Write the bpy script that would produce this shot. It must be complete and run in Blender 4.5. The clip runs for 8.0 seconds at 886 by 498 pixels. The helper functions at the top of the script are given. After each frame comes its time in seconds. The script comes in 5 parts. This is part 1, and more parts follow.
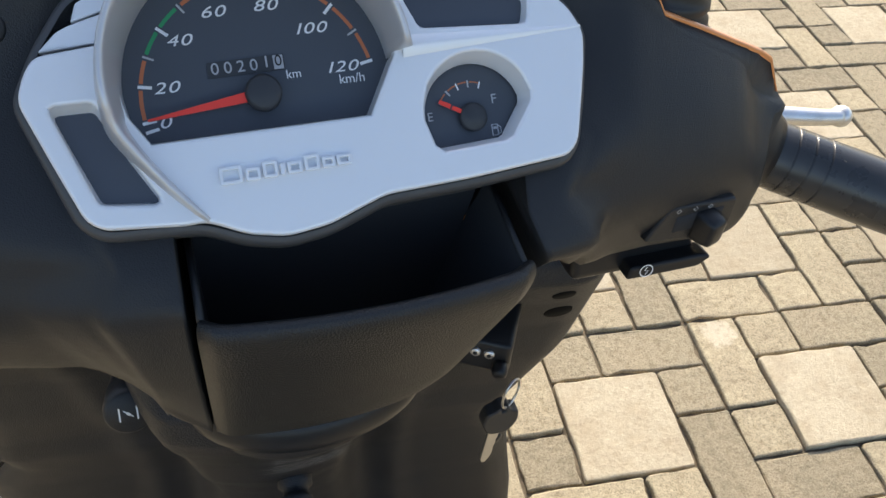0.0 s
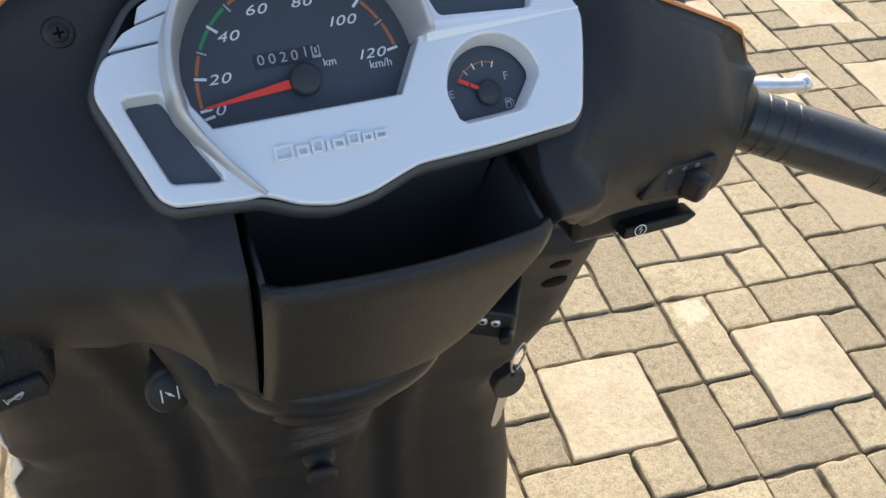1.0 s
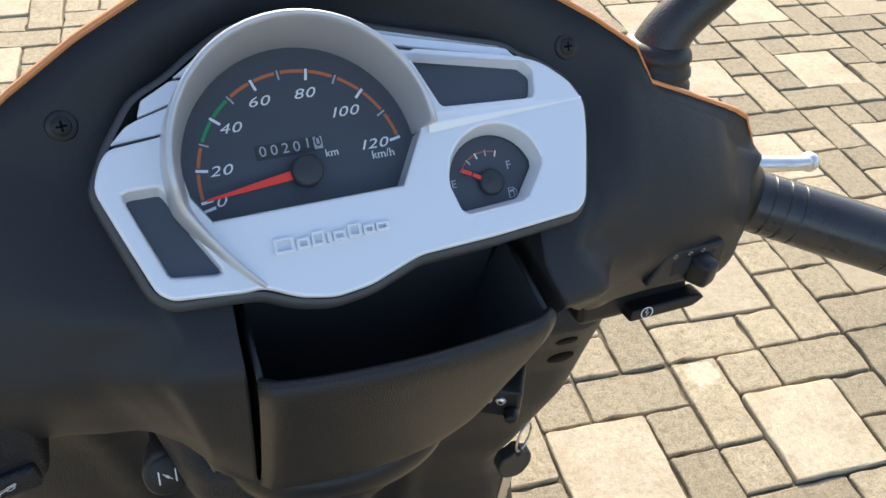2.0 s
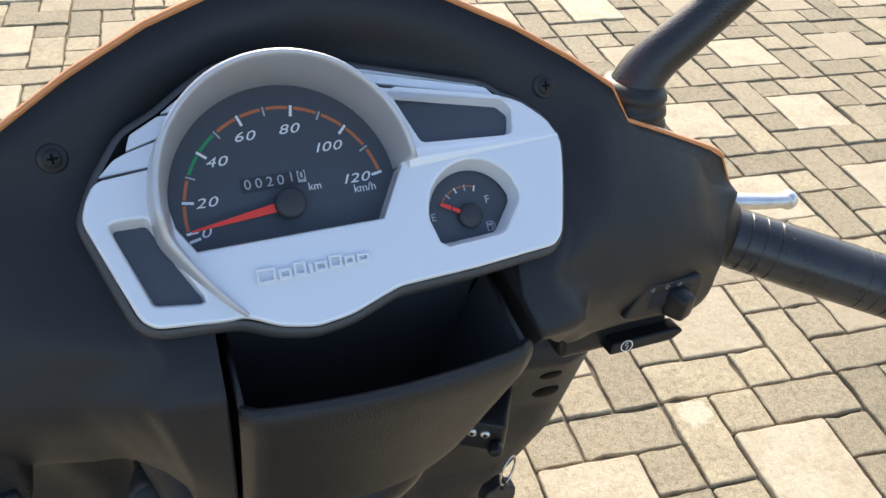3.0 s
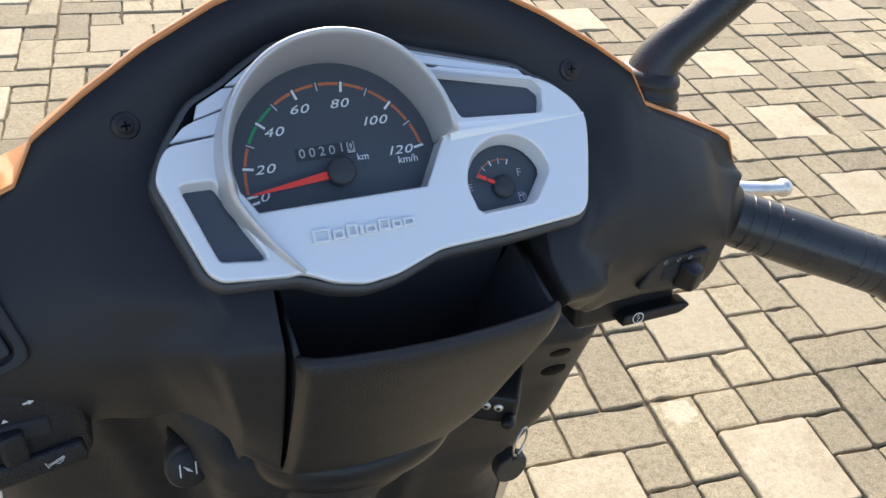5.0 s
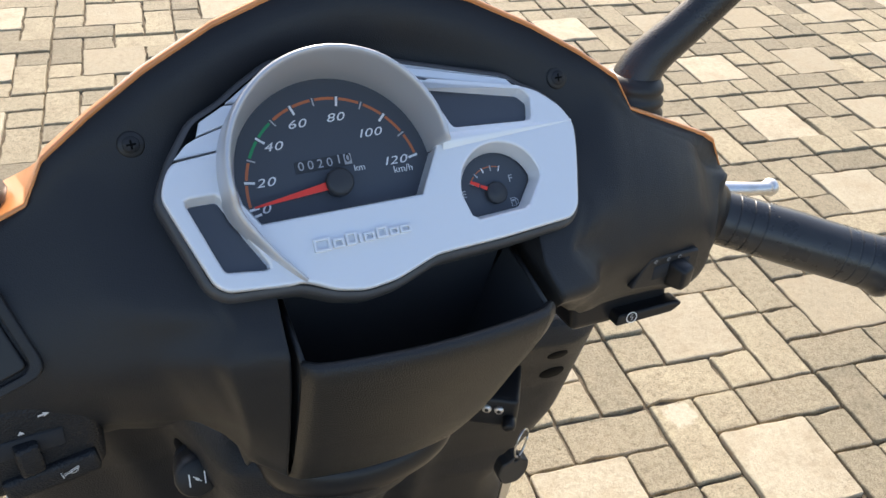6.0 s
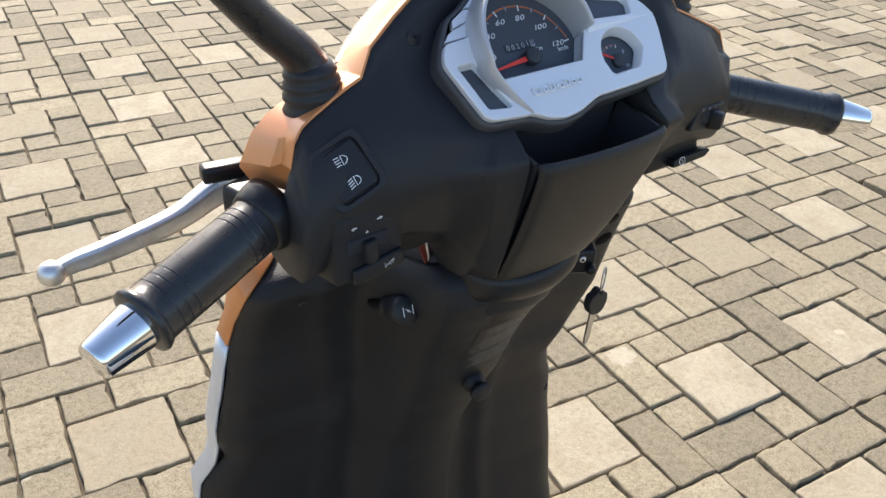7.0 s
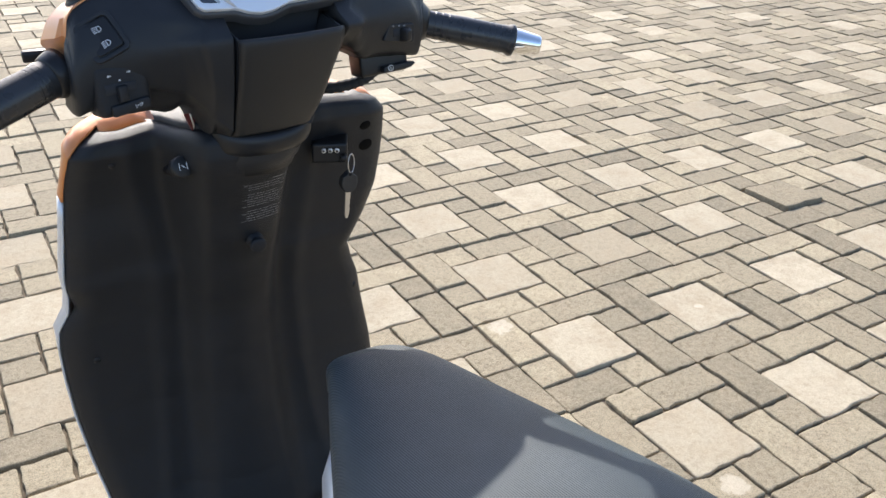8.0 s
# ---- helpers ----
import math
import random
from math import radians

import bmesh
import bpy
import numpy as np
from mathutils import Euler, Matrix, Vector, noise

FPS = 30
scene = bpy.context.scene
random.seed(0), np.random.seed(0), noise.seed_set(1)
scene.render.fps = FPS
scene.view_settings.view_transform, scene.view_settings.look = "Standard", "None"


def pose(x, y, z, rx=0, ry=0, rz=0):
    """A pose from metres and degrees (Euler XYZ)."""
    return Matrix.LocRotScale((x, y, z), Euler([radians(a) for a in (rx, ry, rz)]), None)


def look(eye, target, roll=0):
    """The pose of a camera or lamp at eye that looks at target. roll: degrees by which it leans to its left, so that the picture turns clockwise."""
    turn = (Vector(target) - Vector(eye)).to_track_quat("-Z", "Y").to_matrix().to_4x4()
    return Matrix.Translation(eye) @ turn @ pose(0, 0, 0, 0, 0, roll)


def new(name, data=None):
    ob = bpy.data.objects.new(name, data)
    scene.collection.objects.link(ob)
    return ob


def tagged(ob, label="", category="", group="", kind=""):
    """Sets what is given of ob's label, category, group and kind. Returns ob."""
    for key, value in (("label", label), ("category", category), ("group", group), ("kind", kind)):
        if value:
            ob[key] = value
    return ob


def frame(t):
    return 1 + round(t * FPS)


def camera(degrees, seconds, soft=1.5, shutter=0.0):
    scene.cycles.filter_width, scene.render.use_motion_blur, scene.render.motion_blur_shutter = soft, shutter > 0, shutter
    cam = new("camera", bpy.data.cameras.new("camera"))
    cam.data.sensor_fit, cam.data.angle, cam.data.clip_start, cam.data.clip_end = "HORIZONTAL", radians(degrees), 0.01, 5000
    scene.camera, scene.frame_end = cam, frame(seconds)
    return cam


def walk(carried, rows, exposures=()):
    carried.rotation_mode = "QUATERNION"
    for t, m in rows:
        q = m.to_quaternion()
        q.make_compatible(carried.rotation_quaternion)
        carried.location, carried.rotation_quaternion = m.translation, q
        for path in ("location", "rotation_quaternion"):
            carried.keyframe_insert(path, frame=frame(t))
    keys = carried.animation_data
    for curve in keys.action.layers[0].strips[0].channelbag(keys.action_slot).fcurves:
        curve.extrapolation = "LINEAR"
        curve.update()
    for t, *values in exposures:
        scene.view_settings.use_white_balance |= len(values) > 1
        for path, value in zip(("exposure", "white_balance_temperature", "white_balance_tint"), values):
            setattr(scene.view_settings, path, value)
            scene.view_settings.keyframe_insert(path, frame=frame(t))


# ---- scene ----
cam = camera(54.3, 8.0)
PATH = [
    (0, (-0.046, -0.205, 1.2410), (0.4780, 1.1020, -0.1800), 6.0),
    (0.5, (-0.069, -0.224, 1.2450), (0.5140, 1.0570, -0.1750), 5.7),
    (1, (-0.084, -0.233, 1.2540), (0.5210, 1.0550, -0.1520), 4.8),
    (1.5, (-0.084, -0.227, 1.2580), (0.5220, 1.1090, -0.1020), 4.8),
    (1.7, (-0.081, -0.221, 1.2600), (0.5206, 1.1273, -0.0750), 4.5),
    (2.8, (-0.073, -0.228, 1.2666), (0.5535, 1.1765, 0.0032), 4.4),
    (3, (-0.073, -0.232, 1.2670), (0.5590, 1.1950, 0.0160), 4.6),
    (3.5, (-0.077, -0.244, 1.2710), (0.5440, 1.2030, 0.0380), 4.3),
    (4, (-0.088, -0.254, 1.2690), (0.5580, 1.1900, 0.0450), 4.9),
    (4.5, (-0.109, -0.260, 1.2720), (0.5700, 1.1650, 0.0440), 6.3),
    (4.7, (-0.112, -0.257, 1.2682), (0.5714, 1.1583, 0.0479), 6.4),
    (5.8, (-0.101, -0.254, 1.2685), (0.5557, 1.1775, 0.0517), 4.8),
    (6, (-0.115, -0.267, 1.2740), (0.5800, 1.1710, 0.0700), 4.4),
    (6.2, (-0.152, -0.283, 1.2810), (0.6019, 1.1340, 0.1046), 4.2),
    (6.5, (-0.256, -0.311, 1.2850), (0.6270, 1.0640, 0.1320), 3.9),
    (6.8, (-0.361, -0.346, 1.2771), (0.6095, 0.9778, 0.1523), 4.2),
    (7, (-0.407, -0.382, 1.2750), (0.5980, 0.9590, 0.1840), 2.8),
    (7.2, (-0.443, -0.442, 1.2837), (0.5679, 0.9129, 0.2334), 2.0),
    (7.5, (-0.464, -0.604, 1.2660), (0.5770, 0.7820, 0.2680), 0.9),
    (7.8, (-0.456, -0.772, 1.2552), (0.6171, 0.5974, 0.2888), 1.2),
    (8, (-0.399, -0.828, 1.2420), (0.6540, 0.5860, 0.2980), 1.4),
]
walk(cam, [(t, look(eye, target, roll)) for t, eye, target, roll in PATH], [(0, 1.06, 6900, 12), (1, 1.17, 6980, 12), (1.5, 1.24, 6800, 12), (3, 1.21, 6680, 12), (4.5, 1.2, 6640, 12), (6, 1.16, 6750, 13), (7, 0.98, 6550, 13), (7.5, 0.69, 6450, 14), (8, 1.03, 6220, 14)])

# ---------------------------------------------------------------- light
world = bpy.data.worlds.new("sky")
scene.world = world
world.use_nodes = True
SUN_EL, SUN_AZ = 31.5, 17.0      # degrees; azimuth from +y towards +x
wn, wl = world.node_tree.nodes, world.node_tree.links
sky = wn.new("ShaderNodeTexSky")
sky.sky_type = 'NISHITA'
sky.sun_disc = False
sky.sun_elevation = radians(SUN_EL)
sky.sun_rotation = radians(SUN_AZ)
sky.air_density, sky.dust_density, sky.ozone_density = 1.0, 1.6, 1.0
wn["Background"].inputs["Strength"].default_value = 0.15
wl.new(sky.outputs["Color"], wn["Background"].inputs["Color"])
sun_data = bpy.data.lights.new("sun", 'SUN')
sun_data.energy, sun_data.angle, sun_data.color = 3.6, radians(0.55), (1.0, 0.93, 0.80)
sun_ob = new("sun", sun_data)
ce = math.cos(radians(SUN_EL))
sun_ob.matrix_world = look((ce * math.sin(radians(SUN_AZ)) * 9, ce * math.cos(radians(SUN_AZ)) * 9, math.sin(radians(SUN_EL)) * 9), (0, 0, 0))


# ---------------------------------------------------------------- materials
def mat(name, color, rough=0.5, metal=0.0, coat=0.0, spec=0.5):
    m = bpy.data.materials.new(name)
    m.use_nodes = True
    b = m.node_tree.nodes["Principled BSDF"]
    b.inputs["Base Color"].default_value = (*color, 1)
    b.inputs["Roughness"].default_value = rough
    b.inputs["Metallic"].default_value = metal
    b.inputs["Coat Weight"].default_value = coat
    b.inputs["Specular IOR Level"].default_value = spec
    return m


def node(m, kind, **kw):
    n = m.node_tree.nodes.new(kind)
    for k, v in kw.items():
        n.inputs[k.replace("_", " ")].default_value = v
    return n


def link(m, a, b):
    m.node_tree.links.new(a, b)


def bsdf(m):
    return m.node_tree.nodes["Principled BSDF"]


def ramp(m, fac, stops):
    r = m.node_tree.nodes.new("ShaderNodeValToRGB")
    e = r.color_ramp.elements
    while len(e) < len(stops):
        e.new(0.5)
    for el, (p, c) in zip(e, stops):
        el.position = p
        el.color = (*c, 1) if len(c) == 3 else c
    link(m, fac, r.inputs["Fac"])
    return r.outputs["Color"]


def grain(m, scale, strength, dist=0.001, detail=3.0, kind="noise"):
    """Fine relief in real-world size."""
    tc = m.node_tree.nodes.new("ShaderNodeTexCoord")
    if kind == "noise":
        t = node(m, "ShaderNodeTexNoise", Scale=scale, Detail=detail)
        out = t.outputs["Fac"]
    else:
        t = node(m, "ShaderNodeTexVoronoi", Scale=scale)
        out = t.outputs["Distance"]
    link(m, tc.outputs["Object"], t.inputs["Vector"])
    bp = node(m, "ShaderNodeBump", Strength=strength, Distance=dist)
    link(m, out, bp.inputs["Height"])
    link(m, bp.outputs["Normal"], bsdf(m).inputs["Normal"])
    return tc, t


def dusty(m, base, dust, lo, hi, scale=9.0, rlo=0.4, rhi=0.6):
    """Large soft variation of colour and roughness, as dust and wear."""
    tc = m.node_tree.nodes.new("ShaderNodeTexCoord")
    t = node(m, "ShaderNodeTexNoise", Scale=scale, Detail=6.0, Roughness=0.62)
    link(m, tc.outputs["Object"], t.inputs["Vector"])
    link(m, ramp(m, t.outputs["Fac"], [(lo, base), (hi, dust)]), bsdf(m).inputs["Base Color"])
    link(m, ramp(m, t.outputs["Fac"], [(lo, (rlo,) * 3), (hi, (rhi,) * 3)]), bsdf(m).inputs["Roughness"])


M_BLACK = mat("black_textured_plastic", (0.022, 0.022, 0.023), 0.5, spec=0.36)
dusty(M_BLACK, (0.0140, 0.0146, 0.0164), (0.0212, 0.0218, 0.0232), 0.35, 0.72, 9.0, 0.42, 0.54)
grain(M_BLACK, 1700.0, 0.28, 0.0005, 2.0, "voronoi")
M_SHIELD = mat("black_shield_plastic", (0.022, 0.022, 0.023), 0.5, spec=0.34)
dusty(M_SHIELD, (0.0098, 0.0108, 0.0132), (0.0160, 0.0172, 0.0198), 0.35, 0.75, 6.0, 0.45, 0.6)
grain(M_SHIELD, 1000.0, 0.5, 0.0008, 2.0, "voronoi")
M_DRAWER = mat("coarse_grained_plastic", (0.022, 0.022, 0.023), 0.45, spec=0.42)
dusty(M_DRAWER, (0.0115, 0.0117, 0.0124), (0.0185, 0.0183, 0.018), 0.35, 0.72, 9.0, 0.36, 0.48)
grain(M_DRAWER, 1350.0, 0.42, 0.0006, 2.0, "voronoi")
M_GLOSSBLACK = mat("smooth_black_plastic", (0.014, 0.014, 0.015), 0.36, spec=0.33)
grain(M_GLOSSBLACK, 300.0, 0.08, 0.0004)
M_RUBBER = mat("black_rubber", (0.020, 0.020, 0.021), 0.5, spec=0.4)
dusty(M_RUBBER, (0.016, 0.016, 0.017), (0.030, 0.029, 0.028), 0.4, 0.75, 40.0, 0.42, 0.58)
grain(M_RUBBER, 700.0, 0.15, 0.0005)
M_GRIP = mat("worn_grip_rubber", (0.020, 0.020, 0.021), 0.36, spec=0.5)
dusty(M_GRIP, (0.022, 0.023, 0.025), (0.036, 0.036, 0.037), 0.4, 0.75, 40.0, 0.26, 0.38)
grain(M_GRIP, 700.0, 0.1, 0.0005)
# near-black that paints the shade inside slots and holes
M_HOLE_SHADE = mat("painted_hole_shade", (0.003, 0.003, 0.0032), 0.8, spec=0.1)
M_CAVITY = mat("matt_black_bin", (0.030, 0.031, 0.034), 0.75, spec=0.2)
grain(M_CAVITY, 500.0, 0.1, 0.0005)
M_SILVER = mat("silver_paint", (0.79, 0.80, 0.815), 0.34, metal=0.22, spec=0.5)
grain(M_SILVER, 1800.0, 0.04, 0.0003)
M_HOOD = mat("satin_grey_hood", (0.56, 0.56, 0.57), 0.34, metal=0.4)
grain(M_HOOD, 1800.0, 0.05, 0.0003)
M_SIDEPAINT = mat("silver_side_paint", (0.72, 0.73, 0.745), 0.28, metal=0.3, coat=0.5)
grain(M_SIDEPAINT, 1500.0, 0.04, 0.0003)
M_ORANGE = mat("orange_metallic_paint", (0.62, 0.27, 0.07), 0.34, metal=0.15, coat=0.6, spec=0.38)
bsdf(M_ORANGE).inputs["Coat Roughness"].default_value = 0.16
dusty(M_ORANGE, (0.66, 0.240, 0.074), (0.73, 0.292, 0.097), 0.3, 0.75, 18.0, 0.34, 0.44)
grain(M_ORANGE, 2200.0, 0.05, 0.0002)
M_DIAL = mat("dial_face", (0.058, 0.066, 0.080), 0.5, coat=0.15, spec=0.4)
grain(M_DIAL, 400.0, 0.03, 0.0002)
M_LCD = mat("tinted_window", (0.052, 0.058, 0.071), 0.22, coat=0.5)
grain(M_LCD, 200.0, 0.02, 0.0002)
M_EDGE = mat("dark_grey_moulding", (0.060, 0.060, 0.062), 0.45, spec=0.45)
grain(M_EDGE, 700.0, 0.12, 0.0005)
M_STEM = mat("pebbled_black_plastic", (0.020, 0.020, 0.021), 0.34, spec=0.5)
dusty(M_STEM, (0.016, 0.016, 0.017), (0.028, 0.027, 0.027), 0.4, 0.75, 40.0, 0.26, 0.38)
grain(M_STEM, 950.0, 0.3, 0.0006, 2.0, "voronoi")
M_WHITE = mat("white_print", (0.78, 0.78, 0.78), 0.5)
M_GREYPRINT = mat("grey_print", (0.42, 0.42, 0.43), 0.5)
M_PRINT = mat("pale_switch_print", (0.62, 0.62, 0.62), 0.5)
M_FAINT2 = mat("pale_fine_print", (0.27, 0.27, 0.275), 0.55)
M_REDPRINT = mat("orange_print", (0.50, 0.145, 0.055), 0.5)
M_GREENPRINT = mat("green_print", (0.015, 0.27, 0.10), 0.5)
M_HUB = mat("dull_hub_plastic", (0.030, 0.032, 0.036), 0.5, spec=0.5)
M_NEEDLE = mat("red_needle", (0.85, 0.05, 0.03), 0.4)
M_CHROME = mat("chrome", (0.82, 0.83, 0.84), 0.07, metal=1.0)
grain(M_CHROME, 60.0, 0.02, 0.001)
M_ALLOY = mat("cast_aluminium", (0.66, 0.665, 0.67), 0.28, metal=1.0)
dusty(M_ALLOY, (0.78, 0.775, 0.77), (0.52, 0.515, 0.50), 0.40, 0.75, 45.0, 0.38, 0.55)
grain(M_ALLOY, 350.0, 0.1, 0.0005)
M_STEEL = mat("key_steel", (0.55, 0.55, 0.55), 0.3, metal=1.0)
grain(M_STEEL, 500.0, 0.08, 0.0004)
M_REDLENS = mat("red_plastic", (0.13, 0.018, 0.014), 0.3, coat=0.3)
M_CLEAR = mat("pale_lens", (0.72, 0.70, 0.66), 0.18, coat=0.5)
M_SEAT = mat("grey_vinyl_seat", (0.10, 0.105, 0.11), 0.55, spec=0.33)
tcs = M_SEAT.node_tree.nodes.new("ShaderNodeTexCoord")
wv = node(M_SEAT, "ShaderNodeTexWave", Scale=150.0, Distortion=0.3, Detail=1.0)
wv.bands_direction = 'X'
link(M_SEAT, tcs.outputs["Object"], wv.inputs["Vector"])
bps = node(M_SEAT, "ShaderNodeBump", Strength=0.3, Distance=0.0008)
link(M_SEAT, wv.outputs["Fac"], bps.inputs["Height"])
link(M_SEAT, bps.outputs["Normal"], bsdf(M_SEAT).inputs["Normal"])
nss = node(M_SEAT, "ShaderNodeTexNoise", Scale=14.0, Detail=5.0)
link(M_SEAT, tcs.outputs["Object"], nss.inputs["Vector"])
link(M_SEAT, ramp(M_SEAT, nss.outputs["Fac"], [(0.3, (0.018, 0.032, 0.041)), (0.75, (0.030, 0.046, 0.057))]), bsdf(M_SEAT).inputs["Base Color"])
M_TYRE = mat("tyre_rubber", (0.022, 0.022, 0.022), 0.7)
grain(M_TYRE, 200.0, 0.2, 0.001)


def paver_material(name, dark, light, stain, speck, worn=1.0):
    """Concrete block: each one its own tone, with grit, stains and worn patches."""
    m = mat(name, light, 0.86, spec=0.3)
    tc = m.node_tree.nodes.new("ShaderNodeTexCoord")
    geo = m.node_tree.nodes.new("ShaderNodeNewGeometry")
    info = m.node_tree.nodes.new("ShaderNodeObjectInfo")
    rnd = m.node_tree.nodes.new("ShaderNodeMath")
    rnd.operation = 'ADD'
    link(m, geo.outputs["Random Per Island"], rnd.inputs[0])
    link(m, info.outputs["Random"], rnd.inputs[1])
    fr = m.node_tree.nodes.new("ShaderNodeMath")
    fr.operation = 'FRACT'
    link(m, rnd.outputs[0], fr.inputs[0])
    tone = ramp(m, fr.outputs[0], [(0.0, dark), (0.5, tuple((a + b) / 2 for a, b in zip(dark, light))), (1.0, light)])
    big = node(m, "ShaderNodeTexNoise", Scale=11.0, Detail=5.0, Roughness=0.6)
    link(m, geo.outputs["Position"], big.inputs["Vector"])
    mix = m.node_tree.nodes.new("ShaderNodeMix")
    mix.data_type = 'RGBA'
    link(m, ramp(m, big.outputs["Fac"], [(0.42, (0, 0, 0)), (0.72, (0.75, 0.75, 0.75))]), mix.inputs["Factor"])
    link(m, tone, mix.inputs["A"])
    mix.inputs["B"].default_value = (*stain, 1)
    fine = node(m, "ShaderNodeTexNoise", Scale=300.0, Detail=5.0, Roughness=0.75)
    link(m, geo.outputs["Position"], fine.inputs["Vector"])
    mul = m.node_tree.nodes.new("ShaderNodeMix")
    mul.data_type, mul.blend_type = 'RGBA', 'MULTIPLY'
    mul.inputs["Factor"].default_value = 1.0
    link(m, mix.outputs["Result"], mul.inputs["A"])
    link(m, ramp(m, fine.outputs["Fac"], [(0.32, (speck,) * 3), (0.55, (1, 1, 1)), (0.75, (1.12, 1.1, 1.08))]), mul.inputs["B"])
    mid = node(m, "ShaderNodeTexNoise", Scale=70.0, Detail=5.0, Roughness=0.65)
    link(m, geo.outputs["Position"], mid.inputs["Vector"])
    mu2 = m.node_tree.nodes.new("ShaderNodeMix")
    mu2.data_type, mu2.blend_type = 'RGBA', 'MULTIPLY'
    mu2.inputs["Factor"].default_value = 1.0
    link(m, mul.outputs["Result"], mu2.inputs["A"])
    link(m, ramp(m, mid.outputs["Fac"], [(0.30, (1 - .26 * worn, 1 - .28 * worn, 1 - .32 * worn)), (0.5, (1, 1, 1)), (0.72, (1 + .1 * worn,) * 3)]), mu2.inputs["B"])
    col = mu2.outputs["Result"]
    wob = node(m, "ShaderNodeTexNoise", Scale=45.0, Detail=4.0)
    link(m, geo.outputs["Position"], wob.inputs["Vector"])
    for px, py, pr in ((.857, .600, .030), (.883, -.121, .028), (1.38, .377, .012), (-.354, .958, .010)):
        dst = m.node_tree.nodes.new("ShaderNodeVectorMath")
        dst.operation = 'DISTANCE'
        link(m, geo.outputs["Position"], dst.inputs[0])
        dst.inputs[1].default_value = (px, py, 0)
        ad = m.node_tree.nodes.new("ShaderNodeMath")
        ad.operation = 'MULTIPLY_ADD'
        link(m, wob.outputs["Fac"], ad.inputs[0])
        ad.inputs[1].default_value = pr * 1.6
        link(m, dst.outputs["Value"], ad.inputs[2])
        sp = m.node_tree.nodes.new("ShaderNodeMix")
        sp.data_type = 'RGBA'
        link(m, ramp(m, ad.outputs[0], [(0, (.25, .25, .25)), (pr * 1.1, (.6, .6, .6)), (pr * 1.7, (.45, .45, .45)), (pr * 1.95, (0, 0, 0))]), sp.inputs["Factor"])
        link(m, col, sp.inputs["A"])
        sp.inputs["B"].default_value = (.60, .53, .41, 1)
        col = sp.outputs["Result"]
    link(m, col, bsdf(m).inputs["Base Color"])
    b1 = node(m, "ShaderNodeBump", Strength=0.5, Distance=0.005)
    link(m, mid.outputs["Fac"], b1.inputs["Height"])
    b2 = node(m, "ShaderNodeBump", Strength=0.7, Distance=0.002)
    link(m, fine.outputs["Fac"], b2.inputs["Height"])
    link(m, b1.outputs["Normal"], b2.inputs["Normal"])
    link(m, b2.outputs["Normal"], bsdf(m).inputs["Normal"])
    return m


M_PAVER = paver_material("grey_beige_paver", (0.245, 0.207, 0.140), (0.45, 0.380, 0.253), (0.33, 0.272, 0.182), 0.50)
M_SLAB = paver_material("cream_paver", (0.34, 0.286, 0.196), (0.51, 0.442, 0.320), (0.37, 0.298, 0.198), 0.82, 0.55)
M_SAND = mat("joint_sand", (0.13, 0.11, 0.085), 0.95, spec=0.2)
dusty(M_SAND, (0.085, 0.068, 0.047), (0.21, 0.170, 0.118), 0.35, 0.7, 30.0, 0.9, 0.97)
grain(M_SAND, 500.0, 0.6, 0.003)


# ---------------------------------------------------------------- mesh helpers
def part(name, bm, material, parent=None, label="", smooth=True):
    """Links a bmesh, or a mesh, as one object under a thing or a part."""
    if isinstance(bm, bmesh.types.BMesh):
        bmesh.ops.recalc_face_normals(bm, faces=bm.faces)
        me = bpy.data.meshes.new(name)
        bm.to_mesh(me)
        bm.free()
    else:
        me = bm
    me.materials.clear()
    me.materials.append(material)
    for p in me.polygons:
        p.use_smooth = smooth
    ob = new(name, me)
    if parent:
        ob.parent = parent
        ob.matrix_parent_inverse = parent.matrix_world.inverted() if parent.type != 'EMPTY' else Matrix()
    if label:
        tagged(ob, label)
    return ob


def catmull(pts, per):
    """A smooth line through points of any dimension."""
    p = [np.array(q, float) for q in pts]
    p = [2 * p[0] - p[1]] + p + [2 * p[-1] - p[-2]]
    out = []
    for i in range(1, len(p) - 2):
        for k in range(per):
            t = k / per
            a, b, c, d = p[i - 1], p[i], p[i + 1], p[i + 2]
            out.append(0.5 * (2 * b + (c - a) * t + (2 * a - 5 * b + 4 * c - d) * t * t + (3 * b - a - 3 * c + d) * t ** 3))
    out.append(p[-2])
    return out


def skin(rings, closed=True, caps=True, bm=None):
    """Faces between rings of equal length."""
    bm = bm or bmesh.new()
    rows = [[bm.verts.new(tuple(v)) for v in r] for r in rings]
    n = len(rings[0])
    for a, b in zip(rows, rows[1:]):
        for i in range(n if closed else n - 1):
            j = (i + 1) % n
            bm.faces.new((a[i], a[j], b[j], b[i]))
    if caps and closed:
        bm.faces.new(rows[0])
        bm.faces.new(rows[-1])
    return bm


def tube(path, radii, sides=20, bm=None, flat=1.0, up=(0, 0, 1), square=1.0):
    """A round bar along a path; flat squeezes it along up."""
    path = [Vector(p) for p in path]
    rings = []
    for i, p in enumerate(path):
        d = (path[min(i + 1, len(path) - 1)] - path[max(i - 1, 0)]).normalized()
        u = Vector(up) if abs(d.dot(Vector(up))) < 0.95 else Vector((0, 1, 0))
        s = d.cross(u).normalized()
        u = s.cross(d)
        r = radii[i] if hasattr(radii, "__len__") else radii
        rings.append([p + s * math.copysign(abs(math.cos(a)) ** square, math.cos(a)) * r + u * math.copysign(abs(math.sin(a)) ** square, math.sin(a)) * r * flat for a in (2 * math.pi * k / sides for k in range(sides))])
    return skin(rings, bm=bm)


